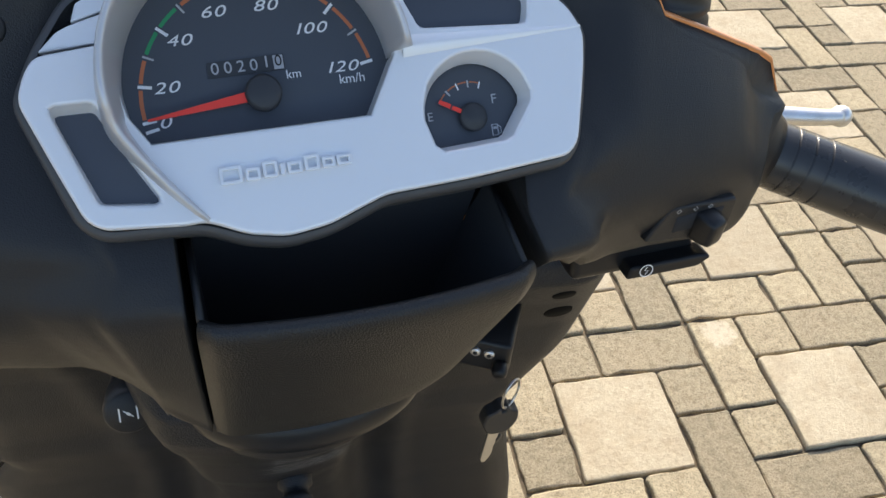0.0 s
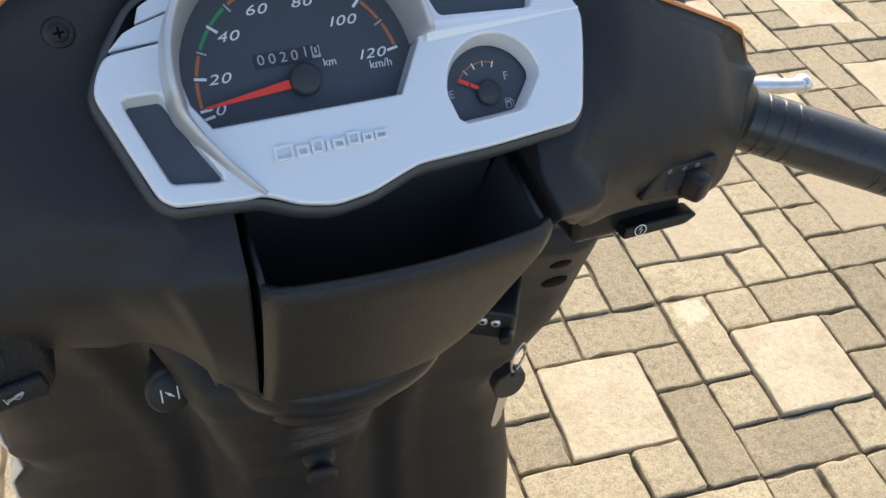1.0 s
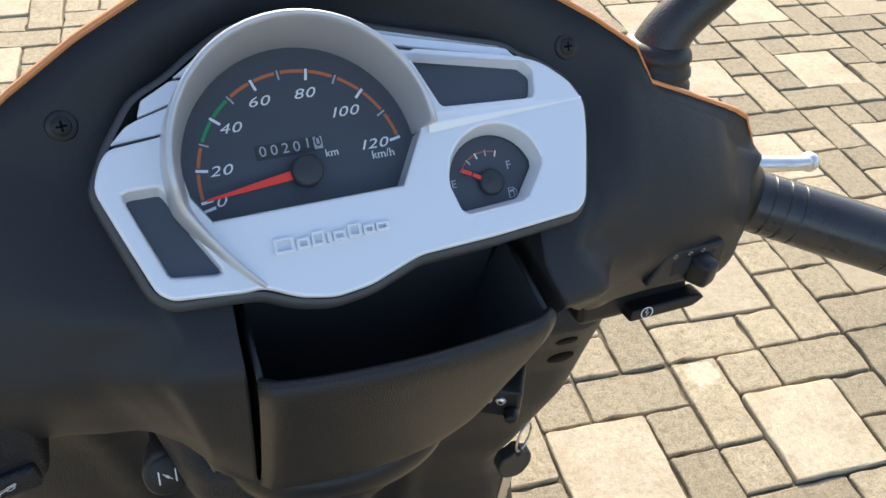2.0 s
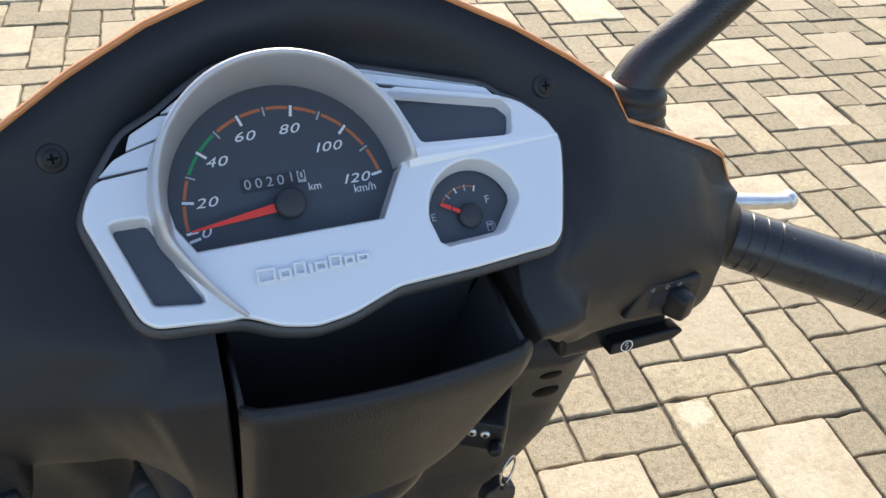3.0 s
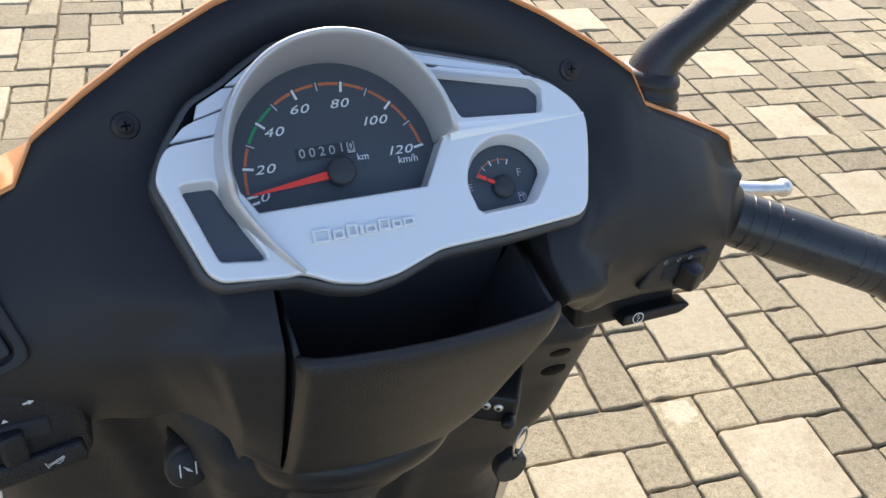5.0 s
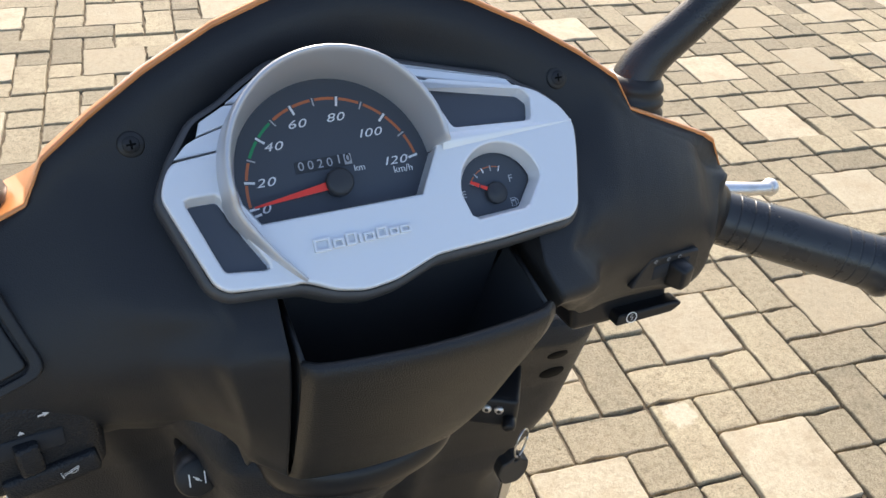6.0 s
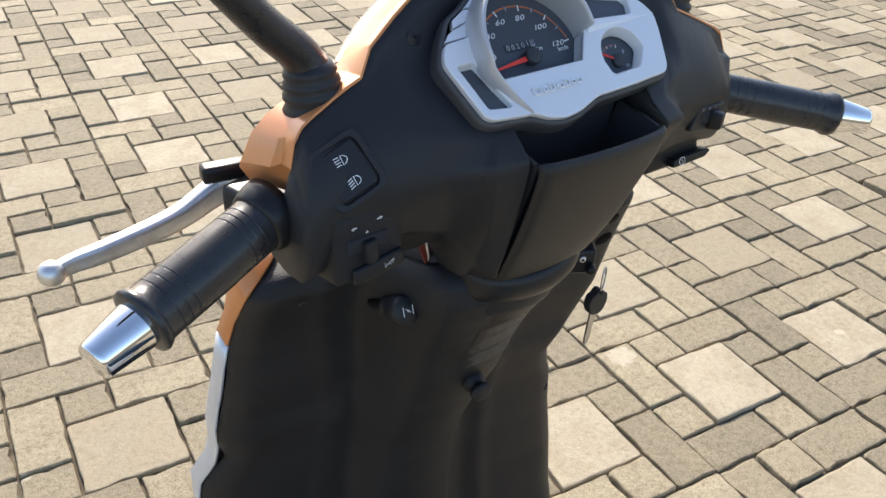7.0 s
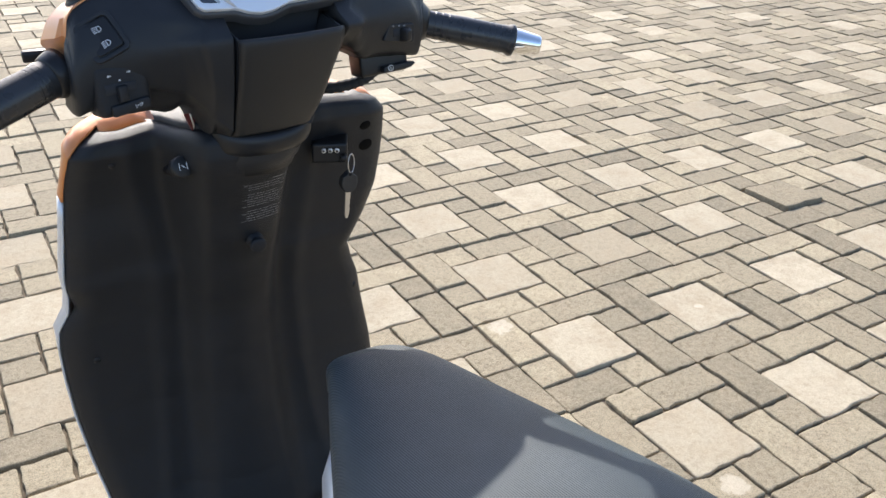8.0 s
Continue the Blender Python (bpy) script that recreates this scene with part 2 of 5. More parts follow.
def turned(axis_from, axis_to, profile, sides=32, bm=None):
    """A lathed shape: profile of (share of the way, radius)."""
    a, b = Vector(axis_from), Vector(axis_to)
    return tube([a.lerp(b, s) for s, _ in profile], [r for _, r in profile], sides, bm)


def block(size, m, bevel=0.002, seg=2, bm=None, taper=1.0):
    """A bevelled block of that size at the pose m; taper narrows its top."""
    b = bmesh.new()
    bmesh.ops.create_cube(b, size=1)
    for v in b.verts:
        k = taper if v.co.z > 0 else 1.0
        v.co = Vector((v.co.x * size[0] * k, v.co.y * size[1] * k, v.co.z * size[2]))
    bmesh.ops.bevel(b, geom=b.edges[:], offset=bevel, segments=seg, profile=0.6, affect='EDGES')
    bmesh.ops.transform(b, matrix=m, verts=b.verts)
    if bm is None:
        return b
    tmp = bpy.data.meshes.new("tmp")
    b.to_mesh(tmp)
    b.free()
    bm.from_mesh(tmp)
    bpy.data.meshes.remove(tmp)
    return bm


def curve_mesh(name, loops, m, extrude, bevel=0.0, cyclic=True, res=2):
    """A flat plate with holes: loops of (x, y), thickness both ways, rounded edges."""
    cu = bpy.data.curves.new(name, 'CURVE')
    cu.dimensions, cu.fill_mode = '2D', 'BOTH'
    cu.extrude, cu.bevel_depth, cu.bevel_resolution = extrude, bevel, res
    if bevel:
        cu.offset = -bevel
    for lp in loops:
        s = cu.splines.new('POLY')
        s.points.add(len(lp) - 1)
        for p, q in zip(s.points, lp):
            p.co = (q[0], q[1], 0, 1)
        s.use_cyclic_u = cyclic
    tmp = bpy.data.objects.new("tmp", cu)
    me = bpy.data.meshes.new_from_object(tmp)
    bpy.data.objects.remove(tmp)
    me.transform(m)
    me.name = name
    return me


def text_mesh(body, size, m, extrude=0.00012, align='CENTER', shear=0.0, wide=1.0):
    cu = bpy.data.curves.new("text", 'FONT')
    cu.body, cu.size, cu.extrude, cu.shear = body, size, extrude, shear
    cu.align_x, cu.align_y = align, 'CENTER'
    tmp = bpy.data.objects.new("tmp", cu)
    me = bpy.data.meshes.new_from_object(tmp)
    bpy.data.objects.remove(tmp)
    me.transform(m @ Matrix.Diagonal((wide, 1, 1, 1)))
    return me


def ribbon(points, width, m, closed=False, thick=0.00012):
    """A thin printed line along points."""
    pts = [Vector((p[0], p[1], 0)) for p in points]
    bm = bmesh.new()
    n = len(pts)
    left, right = [], []
    for i, p in enumerate(pts):
        a = pts[(i - 1) % n] if closed or i else p
        b = pts[(i + 1) % n] if closed or i < n - 1 else p
        d = (b - a).normalized()
        s = Vector((-d.y, d.x, 0)) * width / 2
        left.append(bm.verts.new(p + s + Vector((0, 0, thick))))
        right.append(bm.verts.new(p - s + Vector((0, 0, thick))))
    for i in range(n if closed else n - 1):
        j = (i + 1) % n
        bm.faces.new((left[i], right[i], right[j], left[j]))
    bmesh.ops.transform(bm, matrix=m, verts=bm.verts)
    return bm


def merge(meshes, name):
    bm = bmesh.new()
    for me in meshes:
        if isinstance(me, bmesh.types.BMesh):
            tmp = bpy.data.meshes.new("tmp")
            me.to_mesh(tmp)
            me.free()
            me = tmp
        bm.from_mesh(me)
        bpy.data.meshes.remove(me)
    me = bpy.data.meshes.new(name)
    bm.to_mesh(me)
    bm.free()
    return me


def rounded(poly, r, seg=4):
    """Rounds the corners of a polygon."""
    out = []
    n = len(poly)
    for i in range(n):
        p, a, b = Vector(poly[i]), Vector(poly[i - 1]), Vector(poly[(i + 1) % n])
        da, db = (a - p), (b - p)
        k = min(r, da.length * 0.45, db.length * 0.45)
        s, e = p + da.normalized() * k, p + db.normalized() * k
        for j in range(seg + 1):
            t = j / seg
            out.append(tuple(s * (1 - t) ** 2 + p * 2 * t * (1 - t) + e * t * t))
    return out


def scaled(pts, k=0.001):
    return [(p[0] * k, p[1] * k) for p in pts]


def grown(poly, d):
    """A polygon (anticlockwise or not) pushed out by d."""
    n = len(poly)
    area = sum(poly[i - 1][0] * poly[i][1] - poly[i][0] * poly[i - 1][1] for i in range(n))
    sgn = 1 if area > 0 else -1
    out = []
    for i in range(n):
        a, b = Vector(poly[i - 1]), Vector(poly[(i + 1) % n])
        t = (b - a)
        if t.length < 1e-9:
            continue
        t.normalize()
        out.append((poly[i][0] + sgn * t.y * d, poly[i][1] - sgn * t.x * d))
    return out


# ---------------------------------------------------------------- the scooter
scooter = tagged(new("scooter"), "parked orange and black motor scooter with silver instrument panel", "scooter")


# --- handlebar cover: profiles (y, z) from the rim down to the underside, by distance from the middle
RIM = [(0.0, 0.0955, 1.1370), (0.03, 0.0935, 1.1330), (0.06, 0.0880, 1.1240), (0.09, 0.0805, 1.1110), (0.115, 0.0725, 1.0975),
       (0.136, 0.0655, 1.0840), (0.1455, 0.0610, 1.0670), (0.160, 0.0605, 1.0610), (0.200, 0.0600, 1.0430), (0.2075, 0.0605, 1.0380),
       (0.217, 0.0600, 1.0200), (0.2195, 0.0600, 1.0160)]


def rim(x):
    xs = [r[0] for r in RIM]
    return float(np.interp(abs(x), xs, [r[1] for r in RIM])), float(np.interp(abs(x), xs, [r[2] for r in RIM]))


COVER = {
    0.000: [(0.0880, 1.118), (0.0823, 1.0953), (0.0385, 1.0515), (0.0260, 1.0385), (0.0255, 1.0330), (0.0500, 1.015), (0.0620, .930), (0.0300, .8990), (0.0220, .8950), (0.0280, .858), (0.1000, .850)],
    0.0600: [(0.0830, 1.108), (0.0790, 1.0920), (0.0385, 1.0515), (0.0260, 1.0385), (0.0255, 1.0330), (0.0500, 1.015), (0.0620, .930), (0.0320, .9000), (0.0240, .8960), (0.0340, .862), (0.1000, .852)],
    0.0626: [(0.0800, 1.104), (0.0770, 1.0900), (0.0385, 1.0515), (0.0260, 1.0385), (0.0255, 1.0330), (0.0400, 1.015), (0.0500, .935), (0.0340, .9020), (0.0260, .8980), (0.0380, .868), (0.1000, .855)],
    0.0636: [(.079, 1.102), (.0760, 1.0890), (.0385, 1.0515), (.0150, 1.0300), (.0010, 1.0190), (-.006, 1.007), (.003, .960), (.016, .9150), (.020, .9050), (.034, .875), (.100, .860)],
    0.0815: [(.076, 1.098), (.0735, 1.0870), (.0385, 1.0515), (.0170, 1.0310), (.0040, 1.0180), (.000, 1.003), (.008, .962), (.020, .9330), (.026, .9180), (.042, .900), (.100, .888)],
    0.0845: [(.076, 1.097), (.0730, 1.0860), (.0385, 1.0515), (.0185, 1.0310), (.0085, 1.0180), (.005, 1.000), (.010, .967), (.021, .9400), (.028, .9270), (.050, .912), (.100, .902)],
    0.100: [(.0745, 1.096), (.0700, 1.0870), (.0390, 1.0550), (.0220, 1.0340), (.0155, 1.0180), (.013, .999), (.020, .975), (.027, .9580), (.032, .9520), (.055, .940), (.100, .935)],
    0.130: [(.064, 1.080), (.0600, 1.0730), (.0420, 1.0520), (.0280, 1.0340), (.0200, 1.0180), (.016, 1.003), (.020, .985), (.027, .9670), (.034, .9600), (.056, .950), (.095, .948)],
    0.150: [(.057, 1.060), (.0530, 1.0560), (.0420, 1.0450), (.0320, 1.0330), (.0235, 1.0180), (.020, 1.003), (.022, .985), (.028, .9680), (.036, .9580), (.056, .950), (.092, .950)],
    0.200: [(.056, 1.040), (.0520, 1.0370), (.0450, 1.0310), (.0380, 1.0230), (.0310, 1.0110), (.028, .998), (.029, .980), (.034, .9600), (.042, .9500), (.060, .943), (.088, .945)],
    0.2165: [(.057, 1.018), (.0520, 1.0165), (.0465, 1.0125), (.0400, 1.0060), (.0340, .9980), (.031, .988), (.032, .972), (.037, .9560), (.044, .9470), (.060, .941), (.086, .943)],
    0.2195: [(.058, 1.012), (.0530, 1.0110), (.0480, 1.0070), (.0430, 1.0020), (.0380, .9960), (.035, .986), (.036, .972), (.041, .9590), (.047, .9510), (.061, .946), (.084, .948)],
}
CX = sorted(COVER)


def bar_x(x):
    """The cover ends a little earlier on the left, where the cowl wraps round."""
    return x + .015 * max(0, min(1, (-x - .190) / .028))


def crease_shift(x, z):
    """The crease beside the drawer runs slanting, from wide under the panel to the drawer's corner."""
    k = float(np.interp(z, [.955, .988, 1.010, 1.038, 1.052], [1, .6, .2, 1.8, 1.0]))
    w = float(np.interp(abs(x), [.0640, .0815, .090, .130], [0, 1, 1, 0]))
    end = max(0, min(1, (abs(x) - .165) / .05))
    below = rim(x)[1] - z
    if x > 0:
        pull = -float(np.interp(below, [0, .003, .010, .022, .045], [0, .008, .0125, .0165, .0155])) * end
    else:
        pull = .004 * end * max(0, min(1, (below - .004) / .022))
    return math.copysign(abs(.0179 * (k - 1) * w) + pull, x) if w > 0 or x < 0 else pull


def cover_profile(x):
    ry, rz = rim(x)
    a = abs(x - .0075 * float(np.interp(abs(x), [.084, .105], [1, 0])))
    prof = [(float(np.interp(a, CX, [COVER[c][i][0] for c in CX])), float(np.interp(a, CX, [COVER[c][i][1] for c in CX]))) for i in range(11)]
    # the visor and the seat of the panel follow the rim smoothly
    w = min(1, max(0, (.128 - abs(x)) / .024))
    w = w * w * (3 - 2 * w)
    qr, nr = ((ry - .03) + (rz - 1.06)) * .7071, (-(ry - .03) + (rz - 1.06)) * .7071
    for i, (q, n) in enumerate(((qr - .015, nr - .0080), (qr - .034, -.0150), (qr * .25, -.0160))):
        y2, z2 = .03 + (q - n) * .7071, 1.06 + (q + n) * .7071
        prof[i] = (prof[i][0] * (1 - w) + y2 * w, prof[i][1] * (1 - w) + z2 * w)
    if a > .135:
        # even out the upper face between the keyed stations
        ks = np.linspace(-.011, .011, 7)
        for i in range(6):
            prof[i] = tuple(float(np.mean([np.interp(max(a + k, .13), CX, [COVER[c][i][e] for c in CX]) for k in ks])) for e in (0, 1))
    if x > .02:
        # the column is cut back below the drawer's tapering edge
        low = float(np.interp(x, [.018, .032, .041, .050, .058, .067, .074, .086, .1, .115, .13], [.850, .858, .892, .926, .957, .984, .993, .989, .974, .960, .948]))
        prof = [(y + .5 * max(0, low - z), max(z, low + .25 * (z - low))) for y, z in prof]
    if x < -.066:
        # on the other side the wing's lower edge runs level to the column
        low = float(np.interp(-x, [.066, .074, .082, .092, .1, .13, .15], [.850, .885, .912, .928, .937, .948, .945]))
        prof = [(y + .5 * max(0, low - z), max(z, low + .25 * (z - low))) for y, z in prof]
        # the underside hangs lower towards the front
        hang = float(np.interp(-x, [.088, .112, .150, .185], [0, 1, 1, 0]))
        prof[-2:] = [(y, z - .016 * hang) for y, z in prof[-2:]]
    if a < .09:
        # below the drawer the column swells forward in the middle
        e = a / .066
        prof = [(y + .016 * min(1, max(0, (.900 - z) / .006)) - .008 * max(0, 1 - e * e) * min(1, max(0, (.906 - z) / .01)), z + .014 * min(1.2, e * e) * min(1, max(0, (.899 - z) / .03))) for y, z in prof]
    return [(ry, rz)] + prof


xs = sorted({round(s * v, 5) for s in (-1, 1) for v in list(np.linspace(0, 0.060, 13)) + [0.0525, 0.0545, 0.0551, 0.0561, 0.0575, 0.063, 0.066, 0.0675, 0.0695, 0.0701, 0.0711, 0.0725, 0.0735, 0.0745, 0.0758, 0.077, 0.0785, 0.081, 0.084, 0.0875, 0.091, 0.094, 0.1, 0.107, 0.115, 0.123, 0.13, 0.136, 0.141, 0.1455, 0.15, 0.157, 0.165, 0.175, 0.185, 0.193, 0.2, 0.2075, 0.212, 0.2165, 0.2185, 0.2195]})
bm = bmesh.new()
rows = []
for x in xs:
    pr = cover_profile(x)
    fine_pr = pr[:1] + [tuple(p) for p in catmull(pr[1:], 4)]
    back = .008 * max(0, min(1, (-x - .160) / .050))
    rows.append([bm.verts.new((bar_x(x) + crease_shift(x, z), y - back, z)) for y, z in fine_pr])
for a, b in zip(rows, rows[1:]):
    for i in range(len(a) - 1):
        bm.faces.new((a[i], a[i + 1], b[i + 1], b[i]))
for r in (rows[0], rows[-1]):
    bm.faces.new(r)
cover = part("handlebar_cover", bm, M_BLACK, scooter, "black grained plastic handlebar cover")
so = cover.modifiers.new("thickness", 'SOLIDIFY')
so.thickness, so.offset = 0.0025, -1

# --- orange cowl round the front: a thin lip, a band behind the arch, a flat ledge round each mirror and an end facet
bm = bmesh.new()
rows = []
for x in xs:
    a, sg = abs(x), (-1 if x < 0 else 1)
    ry, rz = rim(a)
    led = float(np.interp(a, [0, .136, .1455], [0, 0, 1]))
    end = float(np.interp(a, [.2, .2165, .2195], [0, 1, 1]))
    skirt = float(np.interp(a, [.150, .193], [0, 1]))
    if x < -.2170:
        continue
    ry -= .008 * max(0, min(1, (-x - .160) / .050))
    bx = bar_x(x)
    drop = float(np.interp(a, [0, .1, .136], [.0155, .0155, .0135]))
    arch = [(bx, ry + .034, rz - drop), (bx, ry + .036, rz - drop - .005), (bx * .99, ry + .038, rz - .060), (bx * .98, ry + .042, .975)]
    out = .016 * end
    low = .005 if x > 0 else 0
    ledge = [(bx + sg * .006 * end, ry + .016, rz - .0015 - .002 * end - low), (bx + sg * (.004 + .6 * out), .097, rz - .006 - .004 * end - 2 * low), (bx + sg * (.005 + .55 * out), .1, rz - .014 - .001 * end - 2 * low), (bx + sg * (.004 + .1 * out), .104, .968 + (rz - .026 - .003 * end - .968) * skirt)]
    if led == 0:
        mids = [(bx, ry + .012, rz - drop * .32 - .4 * low)] + arch
    else:
        full = [(bx, ry + .012, rz - .0010 - .9 * low)] + [tuple(p + (q - p) * 1.0 for p, q in zip(u, v)) for u, v in zip(arch, ledge)]
        flat = [(bx, ry + .012, rz - drop * .32 - .4 * low)] + arch
        mids = [tuple(p + (q - p) * led for p, q in zip(u, v)) for u, v in zip(flat, full)]
    pr = [(bx, ry - .0004, rz - .0018), (bx, ry - .0008, rz + .0002), (bx, ry + .0003, rz + .0012), (bx, ry + .0022, rz + .0008)] + mids + [(bx * .98 - sg * .004 * end, .092 - .012 * skirt - .010 * end, .957 + (rz - .020 - .006 * end - .957) * skirt)]
    rows.append([bm.verts.new(p) for p in pr])
for a, b in zip(rows, rows[1:]):
    for i in range(len(a) - 1):
        bm.faces.new((a[i], a[i + 1], b[i + 1], b[i]))
for r in (rows[0], rows[-1]):
    bm.faces.new(r)
cowl = part("front_cowl", bm, M_ORANGE, scooter, "glossy orange painted front cowl")
cowl.data.set_sharp_from_angle(angle=radians(26))
bv = cowl.modifiers.new("rounded_edges", 'BEVEL')
bv.width, bv.segments, bv.limit_method, bv.angle_limit = .0012, 2, 'ANGLE', radians(26)
# headlight lens in front of the arch
rows = []
for x in np.linspace(-.1365, .1365, 41):
    ry, rz = rim(x)
    k = 1 - .35 * (abs(x) / .1365) ** 6
    rows.append([(x, ry + .031, rz - .026), (x, ry + .030 + .008 * k, rz - .0215), (x, ry + .030 + .020 * k, rz - .0225), (x, ry + .030 + .033 * k, rz - .030), (x, ry + .030 + .040 * k, rz - .050), (x, ry + .030 + .040 * k, .985)])
part("headlight_lens", skin(rows, closed=False), M_CLEAR, scooter, "clear pale headlight lens")

# --- screws of the cover
for s in (-1, 1):
    c, nrm = (Vector((.1038, .0698, 1.0860)), Vector((0, -.88, .475))) if s > 0 else (Vector((-.1009, .0688, 1.0834)), Vector((.09, -.89, .44)))
    m = Matrix.Translation(c - nrm * .0004) @ nrm.to_track_quat('Z', 'Y').to_matrix().to_4x4()
    bm = turned((0, 0, -.004), (0, 0, .0006), [(0, .0058), (.85, .0058), (1, .0050)], 28)
    bmesh.ops.transform(bm, matrix=m, verts=bm.verts)
    part("screw_recess", bm, M_RUBBER, cover)
    bm = turned((0, 0, -.002), (0, 0, .0012), [(0, .0040), (.7, .0040), (1, .0031)], 24)
    bmesh.ops.transform(bm, matrix=m, verts=bm.verts)
    sc = part("screw", bm, M_BLACK, cover, "black cross-head screw")
    # raised cross, its colour standing in for the shade in the slot
    bm = block((.0040, .0009, .0004), Matrix.Translation((0, 0, .0011)), .0001, 1)
    block((.0009, .0040, .0004), Matrix.Translation((0, 0, .0011)), .0001, 1, bm)
    bmesh.ops.transform(bm, matrix=m, verts=bm.verts)
    part("cross_slot", bm, M_HOLE_SHADE, sc)

# --- instrument panel, in its own sloping plane
PANEL = Matrix.Translation((0, .03, 1.06)) @ Matrix.Rotation(radians(45), 4, 'X')


def on_panel(p=0, q=0, n=0):
    return PANEL @ Matrix.Translation((p * .001, q * .001, n * .001))


C0 = (-18.0, 16.5)


def arc(c, r, a0, a1, n):
    return [(c[0] + r * math.cos(radians(a0 + (a1 - a0) * i / n)), c[1] + r * math.sin(radians(a0 + (a1 - a0) * i / n))) for i in range(n + 1)]


outer = [(-94.5, 17.5), (-91.5, 25.5), (-87.5, 31.0), (-66, 33), (-52, 52), (-36, 63), (-18, 66), (2, 62), (18, 56), (25, 53),
         (72, 43.2), (79, 42.2), (86.5, 38.6), (96, 30.0), (100.8, 20.5), (99.2, 9.0), (96.6, -2.0), (92.2, -19.5), (87.6, -24.3), (50, -27.2), (17.5, -28.4), (9.0, -31.2),
         (-3.8, -35.6), (-18.2, -37.3), (-31.2, -34.6), (-40, -30.2), (-44.5, -28.4), (-50, -28.7), (-76.0, -26.2), (-80.8, -22.4), (-87.6, -3.0)]
outer = rounded(outer, 3.5, 3)
spd_hole = arc(C0, 46.0, 4, 178, 40) + [(-62.6, 9.0), (-56.8, -.8), (16.3, -.4)]
lcd_l = rounded([(-84.6, 11.3), (-73.2, 11.2), (-65.1, -5.7), (-58.0, -19.2), (-74.7, -17.0)], 1.0, 2)
lcd_r = rounded([(31.0, 46.8), (39.6, 28.9), (77.6, 26.8), (79.4, 33.6), (75.5, 37.6)], 1.0, 2)
fuel_hole = [(39.6, -13.4), (41.0, -14.6), (64.2, -13.5), (65.6, -12.8), (73.2, -2.6), (73.8, -1.6)] + arc((56.0, -4.2), 18.8, 16, 180, 22)


def mouth(loop, d, up, q0):
    """The wider outer edge of a chamfered opening, lifted further at its top."""
    return [(p, q + (up if q > q0 else 0)) for p, q in grown(loop, d)]


MOUTHS = [(lcd_l, mouth(lcd_l, 1.2, 2.2, 5)), (lcd_r, mouth(lcd_r, 1.3, 2.6, 31)), (fuel_hole, mouth(fuel_hole, 1.9, .8, 6))]
panel = part("instrument_panel", curve_mesh("instrument_panel", [scaled(l) for l in [outer, spd_hole] + [m for _, m in MOUTHS]], on_panel(0, 0, -3.0), .0015, .0014), M_SILVER, scooter, "satin silver instrument panel surround")
for pl in panel.data.polygons:
    pl.use_smooth = False
# chamfered walls of the openings
for lp, wide in MOUTHS:
    rim_loop = grown(wide, 1.1)
    rings = [[on_panel(p, q, n).translation for p, q in l] for l, n in ((rim_loop, -.45), (grown(wide, .2), -1.0), (wide, -1.7))]
    rings.append([on_panel(p, q, -6.2).translation for p, q in grown(lp, .35)])
    rings.append([on_panel(p, q, -9.0).translation for p, q in lp])
    part("opening_lip", skin(rings, caps=False), M_SILVER, panel)
part("opening_lip", skin([[on_panel(p, q, n).translation for p, q in ([spd_hole[40]] + spd_hole[41:] + [spd_hole[0]])] for n in (-.4, -13)], closed=False), M_SILVER, panel)

# a low ridge runs across the surround from the hood to its right edge
RIDGE = [(31.0, 17.6), (99.5, 21.8)]
rings = []
for t in np.linspace(0, 1, 13):
    p, q = RIDGE[0][0] + (RIDGE[1][0] - RIDGE[0][0]) * t, RIDGE[0][1] + (RIDGE[1][1] - RIDGE[0][1]) * t
    k = 1.25 - 1.1 * t
    rings.append([on_panel(p, q + e * k, -.15 + h * k).translation for e, h in ((-.3, -.2), (.3, .1), (2.5, 1.35), (3.2, 1.5), (4.0, 1.4), (7.0, -.25))])
part("ridge", skin(rings, closed=False), M_SILVER, panel)
# upper trims in steps, left and right, with dark gaps between
for name, lp, n in (("upper_trim", [(-86.3, 32.6), (-66.5, 34.2), (-57.0, 45.4), (-75.6, 40.4), (-80, 38.5)], -3.6), ("upper_trim", [(-75.2, 41.4), (-56.4, 46.6), (-50, 53), (-61.5, 53.2), (-72.8, 47.4)], -4.6),
                    ("upper_trim", [(-60.5, 54.2), (-50, 54), (-30, 66), (-30, 69.5), (-40, 67.8), (-51, 60.5)], -5.4),
                    ("upper_trim", [(20.5, 56.5), (71.0, 44.4), (76.0, 43.6), (72.4, 48.0), (21.0, 60.4)], -4.2), ("upper_trim", [(18, 61.4), (70.8, 49.0), (69.6, 50.2), (20, 63.2)], -5.4)):
    part(name, curve_mesh(name, [scaled(rounded(lp, .8, 2))], on_panel(0, 0, n - 1.5), .0015, .0007), M_SILVER, panel, smooth=False)
# dark base under the surround
base_outline = grown(rounded([(-94.5, 17.5), (-87, 32), (-75.5, 47.5), (-62, 54), (-52, 61), (-38, 69), (-18, 70), (5, 67), (22, 62), (72, 49), (79, 43), (86.5, 39.5), (96, 31), (101.5, 20.5),
                              (97.0, -2.0), (92.2, -19.5), (87.6, -24.8), (50, -27.8), (17.5, -29), (9.0, -32), (-3.8, -36.4), (-18.2, -38), (-31.2, -35.2), (-44.5, -29.2), (-76.0, -27), (-81.6, -22.4), (-88, -3.0)], 4, 3), 1.8)
